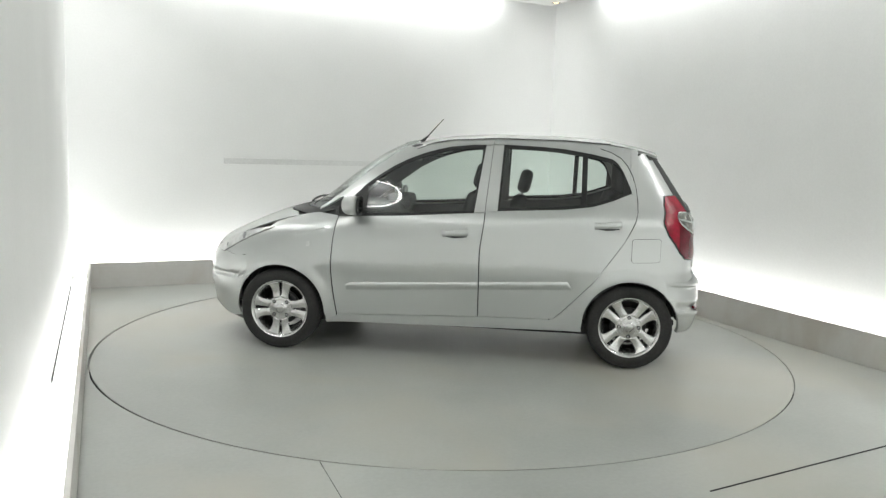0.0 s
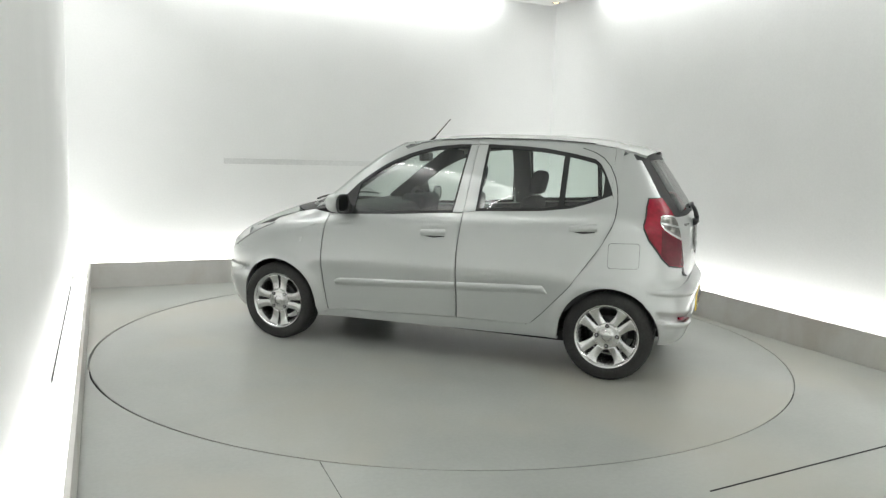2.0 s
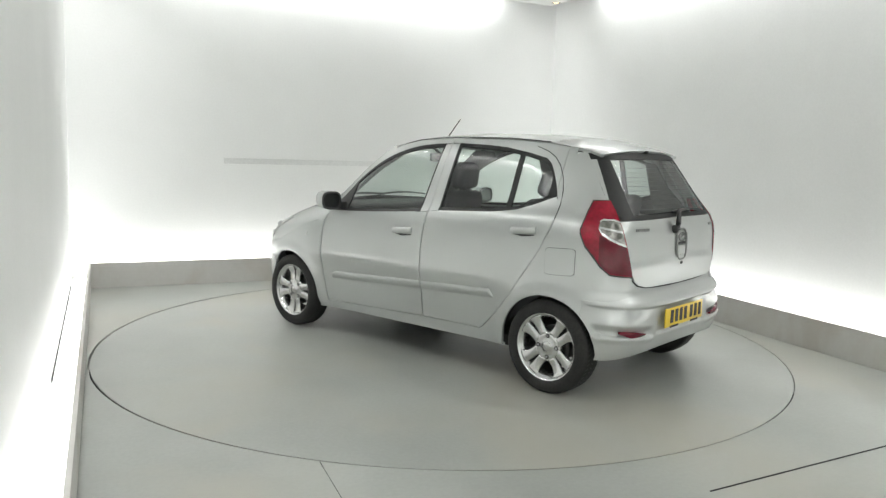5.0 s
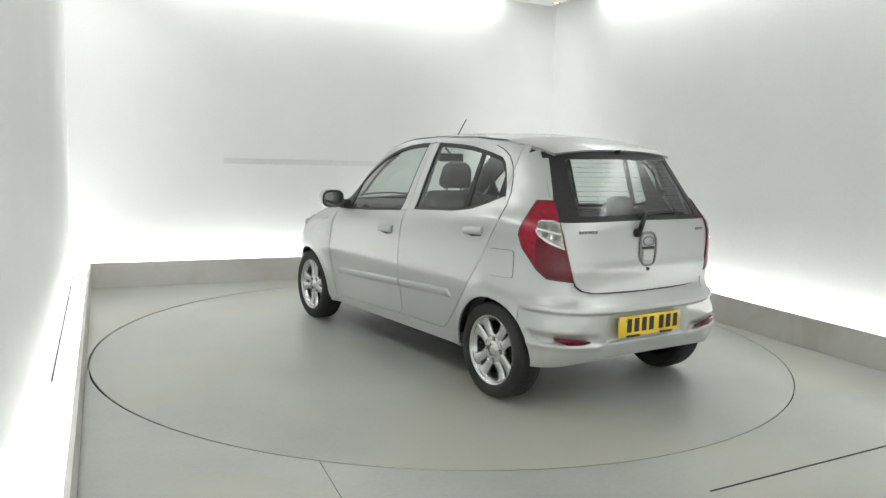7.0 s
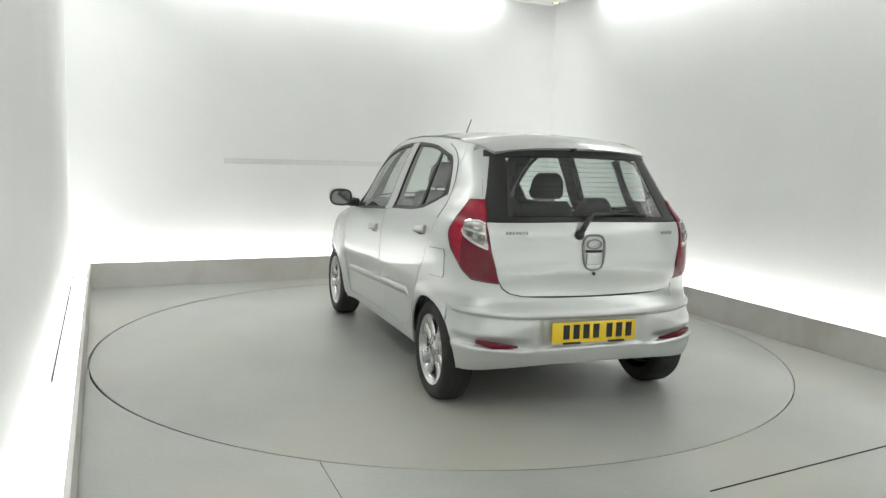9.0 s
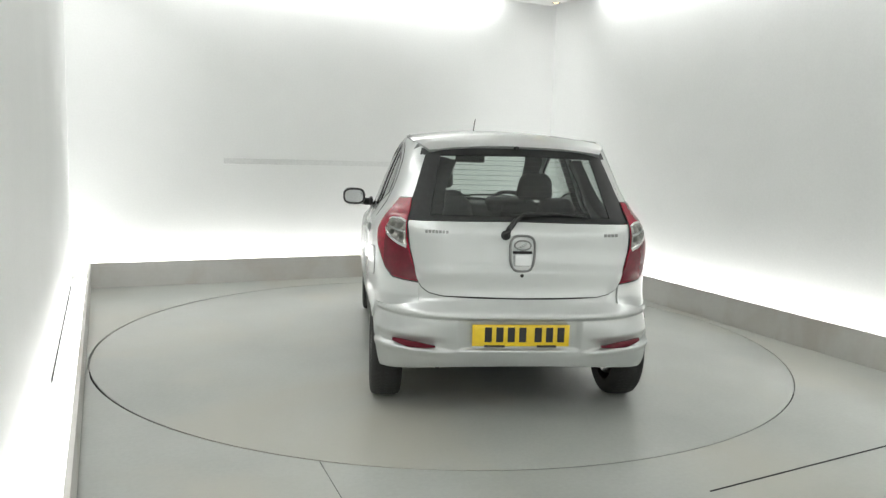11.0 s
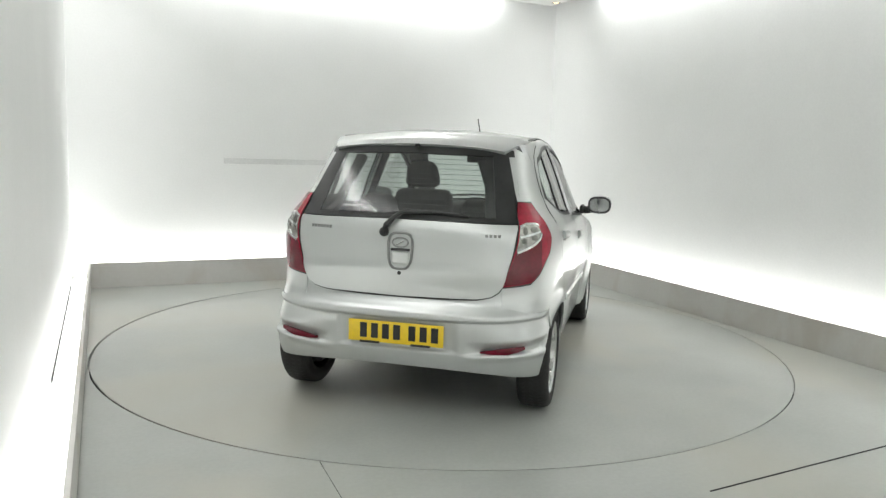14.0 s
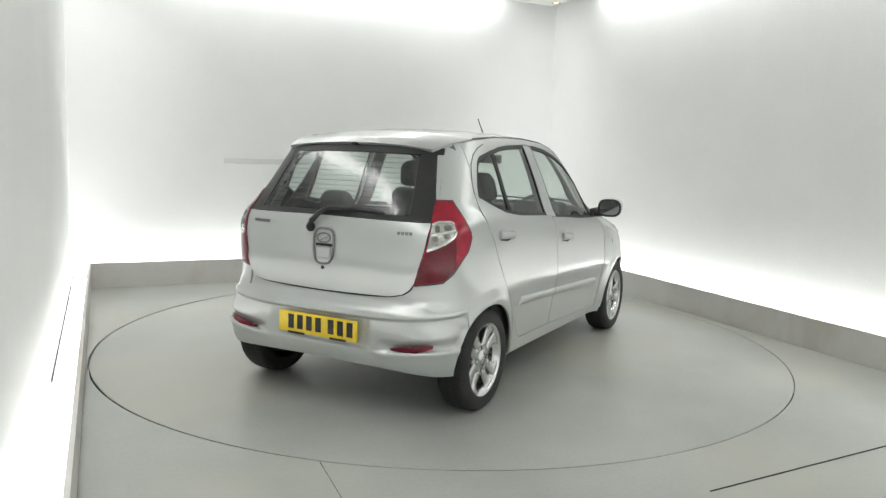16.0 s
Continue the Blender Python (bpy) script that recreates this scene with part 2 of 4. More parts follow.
    # thin horizontal strip, a little greyer than the wall
    structure("wall_strip", box_bm(-1.11, 0.95, BACK_W - 0.006, BACK_W + 0.01, 1.205, 1.262, 0.004), M_STRIP, "faint grey horizontal strip on the white wall", "rail")


def build_downlight():
    lamp = tagged(new("downlight"), "small warm recessed downlight near the ceiling corner", "ceiling lamp")
    lamp.location = (2.565, 2.60, CEIL)
    for name, r0, r1, z0, z1, m in (("trim_ring", 0.035, 0.05, -0.006, 0.0, M_ALLOY), ("bulb", 0.0, 0.034, -0.004, 0.0, M_SPOT)):
        bm = bmesh.new()
        rings = [[bm.verts.new((r * math.cos(a), r * math.sin(a), z)) for a in (2 * math.pi * i / 24 for i in range(24))] for r, z in ((max(r0, 0.002), z0), (r1, z0), (r1, z1 + 0.002))]
        for p, q in zip(rings, rings[1:]):
            for i in range(24):
                bm.faces.new((p[i], p[(i + 1) % 24], q[(i + 1) % 24], q[i]))
        if r0 == 0:
            bm.faces.new(rings[0])
        part(name, bm, lamp, "", m)


def build_turntable():
    disc = tagged(new("turntable"), "large round grey turntable flush with the painted floor", "turntable")
    bm = bmesh.new()
    top = [bm.verts.new(p) for p in ring_pts(R_DISC, 0.0)]
    low = [bm.verts.new(p) for p in ring_pts(R_DISC, -0.048)]
    bm.faces.new(top)
    bm.faces.new(low[::-1])
    for k in range(N_SEG):
        j = (k + 1) % N_SEG
        bm.faces.new((low[k], low[j], top[j], top[k]))
    part("plate", bm, disc, "", M_FLOOR)
    # dark lining stands in for the shade down the gap
    bm = bmesh.new()
    a = [bm.verts.new(p) for p in ring_pts(R_DISC + 0.0004, -0.006)]
    c = [bm.verts.new(p) for p in ring_pts(R_DISC + 0.0004, -0.046)]
    d = [bm.verts.new(p) for p in ring_pts(R_DISC + 0.0022, -0.046)]
    for k in range(N_SEG):
        j = (k + 1) % N_SEG
        bm.faces.new((a[k], a[j], c[j], c[k]))
        bm.faces.new((c[k], c[j], d[j], d[k]))
    part("gap_lining", bm, disc, "dark lining of the gap round the plate", M_GAP)
    return disc


# ---- the car: outer surface as horizontal outlines ----
OFF = Vector((-0.120, -0.202, 0.0))  # the car stands a little off the turntable's axis


def table(*rows):
    xs, ys = zip(*rows)
    # smooth (monotone-ish) lookup: cubic on a fine grid from averaged slopes
    xs, ys = np.array(xs), np.array(ys)
    d = np.diff(ys) / np.diff(xs)
    m = np.concatenate([[d[0]], np.where(d[1:] * d[:-1] > 0, 2 * d[1:] * d[:-1] / np.where(np.abs(d[1:] + d[:-1]) < 1e-9, 1, d[1:] + d[:-1]), 0), [d[-1]]])

    def f(x):
        x = min(max(x, xs[0]), xs[-1])
        i = min(max(int(np.searchsorted(xs, x)) - 1, 0), len(xs) - 2)
        h = xs[i + 1] - xs[i]
        t = (x - xs[i]) / h
        return float(ys[i] * (1 + 2 * t) * (1 - t) ** 2 + m[i] * h * t * (1 - t) ** 2 + ys[i + 1] * t * t * (3 - 2 * t) + m[i + 1] * h * t * t * (t - 1))
    return f


half_w = table((0.15, 0.745), (0.22, 0.768), (0.32, 0.783), (0.46, 0.787), (0.52, 0.789), (0.585, 0.797), (0.62, 0.799), (0.75, 0.794), (0.86, 0.791), (0.93, 0.782), (0.97, 0.768), (1.0, 0.748), (1.02, 0.735), (1.10, 0.703), (1.2, 0.667), (1.3, 0.628), (1.4, 0.585), (1.46, 0.552), (1.52, 0.505))
rear_x = table((0.18, -1.50), (0.24, -1.60), (0.30, -1.645), (0.36, -1.662), (0.42, -1.668), (0.52, -1.676), (0.565, -1.676), (0.60, -1.664), (0.63, -1.645), (0.655, -1.634), (0.70, -1.632), (0.80, -1.636), (0.90, -1.634), (0.98, -1.626), (1.04, -1.606), (1.10, -1.572), (1.18, -1.520), (1.30, -1.440), (1.42, -1.355), (1.50, -1.30))
front_x = table((0.15, 1.70), (0.20, 1.80), (0.30, 1.872), (0.42, 1.892), (0.52, 1.888), (0.62, 1.862), (0.70, 1.81), (0.76, 1.74), (0.83, 1.60), (0.90, 1.45), (0.95, 1.32), (0.985, 1.20), (1.01, 1.11), (1.05, 1.03), (1.25, 0.78), (1.40, 0.56), (1.48, 0.39), (1.52, 0.25))
XC = -0.75
N_R = 4.8  # squareness of the rear corners; the bumper is squarer still


def n_rear(z):
    return 7.0 - (7.0 - N_R) * smooth01((z - 0.40) / 0.185)


def smooth01(t):
    t = min(max(t, 0), 1)
    return t * t * (3 - 2 * t)


def front_start(z):
    return 0.75 * (1 - smooth01((z - 0.80) / 0.22))


def n_front(z):
    return 3.2 + 0.4 * smooth01((z - 0.8) / 0.2)


def width(x, z):
    w = half_w(z + 0.07 * max(min(x, 1.0), -1.2) * smooth01((z - 0.6) / 0.3))
    w -= smooth01((-0.9 - x) / 0.4) * (0.018 * smooth01((z - 0.9) / 0.2) + 0.014 * smooth01((z - 1.06) / 0.2))
    # below the waist crease the doors lean inwards
    w -= 0.034 * min(max((0.615 - z) / 0.30, 0), 1) ** 0.85 * smooth01((x + 1.0) / 0.25) * smooth01((1.0 - x) / 0.25)
    w += 0.022 * smooth01((x + 0.1) / 0.7) * smooth01((z - 0.88) / 0.14)
    return w + 0.026 * smooth01((x - 0.72) / 0.28) * (1 - smooth01((z - 0.86) / 0.14))


def side_y(x, z):
    w = width(x, z)
    if x < XC:
        d, n = min((XC - x) / (XC - rear_x(z)), 1), n_rear(z)
        return w * max(1 - d ** n, 0) ** (1 / n)
    s = front_start(z)
    if x > s:
        n = n_front(z)
        d = min((x - s) / (front_x(z) - s), 1)
        return w * max(1 - d ** n, 0) ** (1 / n)
    return w


def on_side(x, z):
    return Vector((x, side_y(x, z), z))


def on_rear(y, z):
    w = width(-1.3, z)
    d, n = min(abs(y) / w, 1), n_rear(z)
    return Vector((XC - (XC - rear_x(z)) * (1 - d ** n) ** (1 / n), y, z))


def on_front(y, z):
    n, s = n_front(z), front_start(z)
    d = min(abs(y) / width(1.0, z), 1)
    return Vector((s + (front_x(z) - s) * (1 - d ** n) ** (1 / n), y, z))


def on_rear_turn(a, z):
    """a: 0 at the middle of the tail, 1 where the corner meets the flank."""
    s, c = max(math.sin(a * math.pi / 2), 0), max(math.cos(a * math.pi / 2), 0)
    c, s, n = c ** (2 / N_R), s ** (2 / N_R), n_rear(z)
    r = (c ** n + s ** n) ** (-1 / n)
    x = XC - (XC - rear_x(z)) * c * r
    return Vector((x, width(max(x, -1.3), z) * s * r, z))


def on_front_turn(a, z):
    n, st = n_front(z), front_start(z)
    s, c = max(math.sin(a * math.pi / 2), 0), max(math.cos(a * math.pi / 2), 0)
    return Vector((st + (front_x(z) - st) * c ** (2 / n), width(1.0, z) * s ** (2 / n), z))


def on_rear_share(q, z):
    """q: 0 where the rear corner begins on the flank, -1 at the tail."""
    d = min(max(-q, 0), 1)
    x = XC - (XC - rear_x(z)) * d
    n = n_rear(z)
    return Vector((x, width(x, z) * max(1 - d ** n, 0) ** (1 / n), z))


def rear_a(y, z):
    return math.asin(min((abs(y) / width(-1.3, z)) ** (N_R / 2), 1)) * 2 / math.pi


def rear_a_x(x, z):
    return math.acos(min(((XC - x) / (XC - rear_x(z))) ** (N_R / 2), 1)) * 2 / math.pi


def front_a(y, z):
    return math.asin(min((abs(y) / width(1.0, z)) ** (n_front(z) / 2), 1)) * 2 / math.pi


def front_a_x(x, z):
    n, s = n_front(z), front_start(z)
    return math.acos(min((max(x - s, 0) / (front_x(z) - s)) ** (n / 2), 1)) * 2 / math.pi


def line_at(pts, q):
    return float(np.interp(q, [p[0] for p in pts], [p[1] for p in pts]))


def panel(where, low, high, step=0.03, rows=10, depth=0.012, out=0.0, inset=0.0, ends=None, relief=None):
    """A sheet on the outer surface between two lines (q, z), with folded-in rims. out: how far it stands proud."""
    low, high = sorted(low), sorted(high)
    q0, q1 = max(low[0][0], high[0][0]), min(low[-1][0], high[-1][0])
    if ends:
        q0, q1 = ends
    n = max(int((q1 - q0) / step), 2)
    qs = sorted({round(q0 + (q1 - q0) * i / n, 5) for i in range(n + 1)} | {round(p[0], 5) for p in low + high if q0 < p[0] < q1})
    keep = [qs[0]]
    for q in qs[1:]:
        if q - keep[-1] > 0.0008:
            keep.append(q)
    qs = keep
    pts, nor = [], []
    for q in qs:
        a, b = line_at(low, q) + inset, line_at(high, q) - inset
        col = []
        for j in range(rows + 1):
            z = a + (b - a) * j / rows
            col.append((q, z))
        pts.append(col)

    def at(q, z):
        return where(q, z)

    def normal(q, z):
        e = 0.004
        du = at(q + e, z) - at(q - e, z)
        dv = at(q, z + e) - at(q, z - e)
        n = du.cross(dv)
        if n.length < 1e-12:
            return Vector((0, 0, 1))
        n.normalize()
        p = at(q, z)
        c = Vector((min(max(p.x, -0.7), 0.8), 0, min(p.z, 0.9)))
        return n if n.dot(p - c) > 0 else -n

    verts, faces = [], []
    nc, nr = len(qs), rows + 1
    outer = [[at(*pts[i][j]) for j in range(nr)] for i in range(nc)]
    norms = [[normal(*pts[i][j]) for j in range(nr)] for i in range(nc)]
    for i in range(nc):
        for j in range(nr):
            verts.append(outer[i][j] + norms[i][j] * (out + (relief(pts[i][j][0], pts[i][j][1], outer[i][j]) if relief else 0)))
    for i in range(nc - 1):
        for j in range(nr - 1):
            faces.append((i * nr + j, (i + 1) * nr + j, (i + 1) * nr + j + 1, i * nr + j + 1))
    # folded rim
    loop = [(i, 0) for i in range(nc)] + [(nc - 1, j) for j in range(1, nr)] + [(i, nr - 1) for i in range(nc - 2, -1, -1)] + [(0, j) for j in range(nr - 2, 0, -1)]
    base = len(verts)
    for i, j in loop:
        verts.append(verts[i * nr + j].copy())
        verts.append(verts[i * nr + j] - norms[i][j] * (depth + out))
    m = len(loop)
    for k in range(m):
        a, b = base + 2 * k, base + 2 * ((k + 1) % m)
        faces.append((a, a + 1, b + 1, b))
    # make the faces look outwards
    f = faces[(nc // 2 - 1 if nc > 2 else 0) * (nr - 1) + (nr - 1) // 2]
    nn = (verts[f[1]] - verts[f[0]]).cross(verts[f[2]] - verts[f[0]])
    if nn.dot(norms[max(nc // 2 - 1, 0)][nr // 2]) < 0:
        faces = [f[::-1] for f in faces]
    return [v + OFF for v in verts], faces


def both(name, data, material, car, label="", smooth=True, parents=None):
    """The same part on the left and the right flank."""
    verts, faces = data
    left = part(name, mesh_from(name, verts, faces, material, smooth), parents[0] if parents else car, label)
    flip = [(v[0], 2 * OFF.y - v[1], v[2]) for v in verts]
    right = part(name, mesh_from(name, flip, [f[::-1] for f in faces], material, smooth), parents[1] if parents else car, label)
    return left, right


def single(name, data, material, car, label=""):
    return part(name, mesh_from(name, *data, material), car, label)


def arch(cx, r, cz=0.283):
    return [(cx + r * math.sin(radians(a)), cz + r * math.cos(radians(a))) for a in range(-90, 91, 6)]


def shifted(bm):
    for v in bm.verts:
        v.co += OFF
    return bm


def mirrored(bm):
    for v in bm.verts:
        v.co.y = 2 * OFF.y - v.co.y
    return bm


def sides(name, make, material, car, label="", parents=None, smooth=True):
    obs = []
    for k in (0, 1):
        bm = shifted(make())
        if k:
            mirrored(bm)
        ob = part(name, bm, parents[k] if parents else car, label, material)
        if smooth:
            shade(ob)
        obs.append(ob)
    return obs


WB = 1.19
WB_F = 1.202  # the front axle
R_TYRE = 0.283
BELT = [(-1.164, 1.170), (-1.04, 1.118), (-0.919, 1.078), (-0.734, 1.052), (-0.297, 1.026), (-0.141, 1.008), (0.3, 0.974), (0.653, 0.955), (0.83, 0.949)]
F_TOP = [(-0.215, 1.455), (-0.1, 1.452), (0.053, 1.435), (0.15, 1.412), (0.247, 1.382), (0.35, 1.340), (0.442, 1.293), (0.54, 1.230), (0.636, 1.158), (0.74, 1.052), (0.83, 0.960)]
R_TOP = [(-1.164, 1.176), (-1.14, 1.232), (-1.11, 1.296), (-1.075, 1.352), (-1.036, 1.382), (-0.905, 1.411), (-0.717, 1.440), (-0.566, 1.451), (-0.314, 1.459)]
ROOF_EDGE = [(-1.36, 1.418), (-1.25, 1.447), (-1.03, 1.482), (-0.72, 1.500), (-0.25, 1.502), (0.07, 1.482), (0.2, 1.455), (0.315, 1.412), (0.46, 1.330), (0.62, 1.215), (0.80, 1.085), (0.96, 0.985), (1.0, 0.965)]
SILL = 0.245


def bend(x, z):
    """The door seams are not upright: the front one bows forwards, the middle one leans back at the top."""
    f = 0.036 * math.sin(math.pi * min(max((z - 0.25) / 0.70, 0), 1)) * math.exp(-((x - 0.80) / 0.075) ** 2)
    return f - 0.026 * smooth01((z - 0.72) / 0.28) * math.exp(-((x + 0.18) / 0.10) ** 2)


def on_door(x, z):
    return on_side(x + bend(x, z), z)


def arch_lip(cx, r):
    """Rolled lip that swells the sheet outwards close to a wheel opening."""
    return lambda q, z, p: 0.011 * smooth01((r + 0.085 - math.hypot(p.x - cx, p.z - R_TYRE)) / 0.07)


MOULD = [(-0.80, 0.574), (-0.215, 0.545), (-0.172, 0.542), (0.735, 0.494)]  # upper edge of the side mouldings


def build_body(car):
    g = 0.002
    # front wing
    wing_low = [(0.80 + 2 * g, 0.245), (0.873, 0.235)] + [(x, z) for x, z in arch(WB_F, 0.317) if x < 1.44] + [(1.445, 0.478)]
    wing_high = [(0.80 + 2 * g, 0.948), (0.95, 0.962), (1.0, 0.955), (1.1, 0.935), (1.25, 0.885), (1.30, 0.84), (1.36, 0.785), (1.445, 0.72)]
    wing = both("front_wing", panel(on_door, wing_low, wing_high, 0.02, 20, relief=arch_lip(WB_F, 0.317)), M_PAINT, car)
    both("side_repeater", panel(on_side, [(0.985, 0.738), (1.005, 0.738)], [(0.985, 0.77), (1.005, 0.77)], 0.01, 3, 0.004, 0.005), M_HEAD, car, "", True, wing)
    # doors
    fd_low = [(-0.186 + g, 0.300), (0.80 - g, 0.262)]
    fd = both("front_door", panel(on_door, fd_low, [(q, z - 0.004) for q, z in BELT if -0.2 < q] + [(-0.2355, 1.012)], 0.03, 16, ends=(-0.175, 0.797)), M_PAINT, car)
    rd_low = [(-1.20, 1.035), (-1.19, 0.99), (-1.125, 0.851), (-0.939, 0.579), (-0.764, 0.387), (-0.70, 0.325), (-0.675, 0.308), (-0.1825, 0.300)]
    rd_high = [(-1.20, 1.05), (-1.185, 1.13), (-1.164, 1.166)] + [(q, z - 0.004) for q, z in BELT if -1.1 < q < -0.25] + [(-0.1825, 1.012)]
    rd = both("rear_door", panel(on_door, rd_low, rd_high, 0.03, 16), M_PAINT, car)
    # door frames over the glass, pillars
    both("door_frame", panel(on_side, [(q, z + 0.006) for q, z in F_TOP], [(q, z - 0.005) for q, z in ROOF_EDGE], 0.03, 4, ends=(-0.2355, 0.80)), M_PAINT, car, "", True, fd)
    both("door_frame", panel(on_side, [(q, z + 0.006) for q, z in R_TOP], [(q, z - 0.005) for q, z in ROOF_EDGE], 0.03, 4, ends=(-1.155, -0.2395)), M_PAINT, car, "", True, rd)
    # the middle pillar leans back: window edge, seam and rear window edge as lines over the height
    def lean(lo, hi):
        return lambda z: lo + (hi - lo) * (z - 1.01) / 0.445
    edge_f, edge_s, edge_r = lean(-0.131, -0.186), lean(-0.203, -0.237), lean(-0.286, -0.307)

    def between(p, q, d0=0.0, d1=0.0):
        return lambda t, z: on_side((p(z) + d0) * (1 - t) + (q(z) + d1) * t, z)
    both("pillar_trim", panel(between(edge_s, edge_f, 0.0018, 0.0), [(0, 1.012), (1, 1.006)], [(0, 1.456), (1, 1.453)], 0.2, 12), M_PAINT, car, "", True, fd)
    both("pillar_trim", panel(between(edge_r, edge_s, 0.0, -0.0018), [(0, 1.024), (1, 1.012)], [(0, 1.460), (1, 1.458)], 0.2, 12), M_PAINT, car, "", True, rd)
    # glass and its black seals
    both("window_glass", panel(on_side, [(q, z + 0.012) for q, z in BELT], [(q, z - 0.012) for q, z in F_TOP], 0.04, 8, 0.003, -0.006, ends=(-0.19, 0.63)), M_GLASS, car, "", True, fd)
    both("window_glass", panel(on_side, [(q, z + 0.012) for q, z in BELT], [(q, z - 0.012) for q, z in R_TOP], 0.04, 8, 0.003, -0.006, ends=(-0.83, -0.285)), M_GLASS, car, "", True, rd)
    both("quarter_glass", panel(on_side, [(q, z + 0.014) for q, z in BELT], [(q, z - 0.012) for q, z in R_TOP], 0.03, 8, 0.003, -0.006, ends=(-1.11, -0.865)), M_GLASS, car, "", True, rd)
    seal_spans = (
        (fd, [(q, z - 0.004) for q, z in BELT], [(q, z + 0.014) for q, z in BELT], (-0.128, 0.83)),
        (fd, [(q, z - 0.018) for q, z in F_TOP], [(q, z + 0.006) for q, z in F_TOP], (-0.186, 0.80)),
        (rd, [(q, z - 0.004) for q, z in BELT], [(q, z + 0.016) for q, z in BELT], (-1.164, -0.285)),
        (rd, [(q, z - 0.018) for q, z in R_TOP], [(q, z + 0.006) for q, z in R_TOP], (-1.164, -0.305)),
        (rd, BELT, R_TOP, (-0.872, -0.836)),
        (rd, BELT, R_TOP, (-1.164, -1.108)),
        (fd, BELT, F_TOP, (0.615, 0.828)),
    )
    for parents, low, high, ends in seal_spans:
        both("window_seal", panel(on_side, low, high, 0.04, 3, 0.012, -0.001, ends=ends), M_SEAL, car, "", True, parents)
    both("window_seal", panel(between(edge_f, edge_f, 0.0, 0.013), [(0, 1.006), (1, 1.004)], [(0, 1.455), (1, 1.453)], 0.5, 10, 0.012, -0.001), M_SEAL, car, "", True, fd)
    both("window_seal", panel(between(edge_r, edge_r, -0.015, 0.0), [(0, 1.028), (1, 1.026)], [(0, 1.458), (1, 1.456)], 0.5, 10, 0.012, -0.001), M_SEAL, car, "", True, rd)
    # rear quarter, round the corner up to the tailgate, in three joined sheets about the lamp
    def turn(pts):
        return sorted((rear_a_x(x, z), z) for x, z in pts)

    def share(pts):
        return sorted((-(XC - x) / (XC - rear_x(z)), z) for x, z in pts)
    cut = 0.703
    cut_share = -math.cos(cut * math.pi / 2) ** (2 / N_R)
    pillar_line = [(-1.2036, z) for z in (1.03, 1.08, 1.14, 1.2, 1.26, 1.32, 1.37, 1.415)]
    seam = [(-0.7502, 0.367), (-0.765, 0.381), (-0.85, 0.475), (-0.940, 0.574), (-1.03, 0.704), (-1.1265, 0.848), (-1.19, 0.974)]
    crest = seam + pillar_line + [(-1.25, 1.440), (-1.30, 1.430), (-1.34, 1.416)]
    top = turn(crest[6:])
    foot = share(arch(-WB, 0.313))
    foot += [(foot[-1][0] + 0.001, 0.25), (-0.0004, 0.232)]
    quarter = both("rear_quarter", panel(on_rear_share, foot, share(crest), 0.014, 34, ends=(cut_share, -0.0005), relief=arch_lip(-WB, 0.313)), M_PAINT, car)
    both("sill_end", panel(on_side, [(-0.751, 0.232), (-0.66, 0.236)], [(-0.751, 0.367), (-0.70, 0.319), (-0.66, 0.300)], 0.02, 4), M_PAINT, car, "", True, quarter)
    both("rear_pillar", panel(on_side, [(q, z + 0.004) for q, z in R_TOP[:6]] + [(-1.2036, 1.04), (-1.175, 1.150), (-1.168, 1.168)], [(q, z - 0.002) for q, z in ROOF_EDGE], 0.01, 6, ends=(-1.2036, -1.157)), M_PAINT, car, "", True, quarter)
    both("corner_panel", panel(on_rear_turn, [(0.40, 1.16), (0.447, 1.159), (0.60, 1.153), (0.648, 1.10), (0.703, 0.995)], top, 0.010, 20, ends=(0.452, cut)), M_PAINT, car, "", True, quarter)
    both("corner_panel", panel(on_rear_turn, [(0.0, 0.585), (1.0, 0.585)], [(0.25, 0.729), (0.465, 0.749), (0.55, 0.796), (0.607, 0.851), (0.667, 0.906), (0.703, 0.974)], 0.010, 16, ends=(0.255, cut)), M_PAINT, car, "", True, quarter)
    single("fuel_flap", panel(on_side, [(-1.36, 0.74), (-1.345, 0.728), (-1.19, 0.722), (-1.176, 0.735)], [(-1.36, 0.868), (-1.345, 0.881), (-1.19, 0.875), (-1.176, 0.862)], 0.02, 6, 0.006, 0.004), M_PAINT, quarter[0])
    single("flap_joint", panel(on_side, [(-1.3622, 0.738), (-1.346, 0.7257), (-1.189, 0.7197), (-1.1737, 0.733)], [(-1.3622, 0.870), (-1.346, 0.8833), (-1.189, 0.8773), (-1.1737, 0.864)], 0.02, 6, 0.004, 0.0015), M_SEAL, quarter[0])
    # sill, mouldings, handles
    both("sill", panel(on_side, [(-0.875, 0.232), (0.875, 0.205)], [(-0.875, 0.246), (-0.70, 0.262), (-0.655, 0.304), (-0.19, 0.296), (0.80, 0.258), (0.81, 0.24), (0.875, 0.234)], 0.04, 5), M_PAINT, car)
    both("side_moulding", panel(on_side, [(-0.172, 0.488), (0.735, 0.440)], [(-0.172, 0.542), (0.70, 0.494), (0.735, 0.478)], 0.04, 8, 0.006, 0.004, relief=lambda q, z, p: 0.010 * smooth01((line_at(MOULD, q) - z) / 0.010) * smooth01((z - line_at(MOULD, q) + 0.056) / 0.03)), M_PAINT, car, "", True, fd)
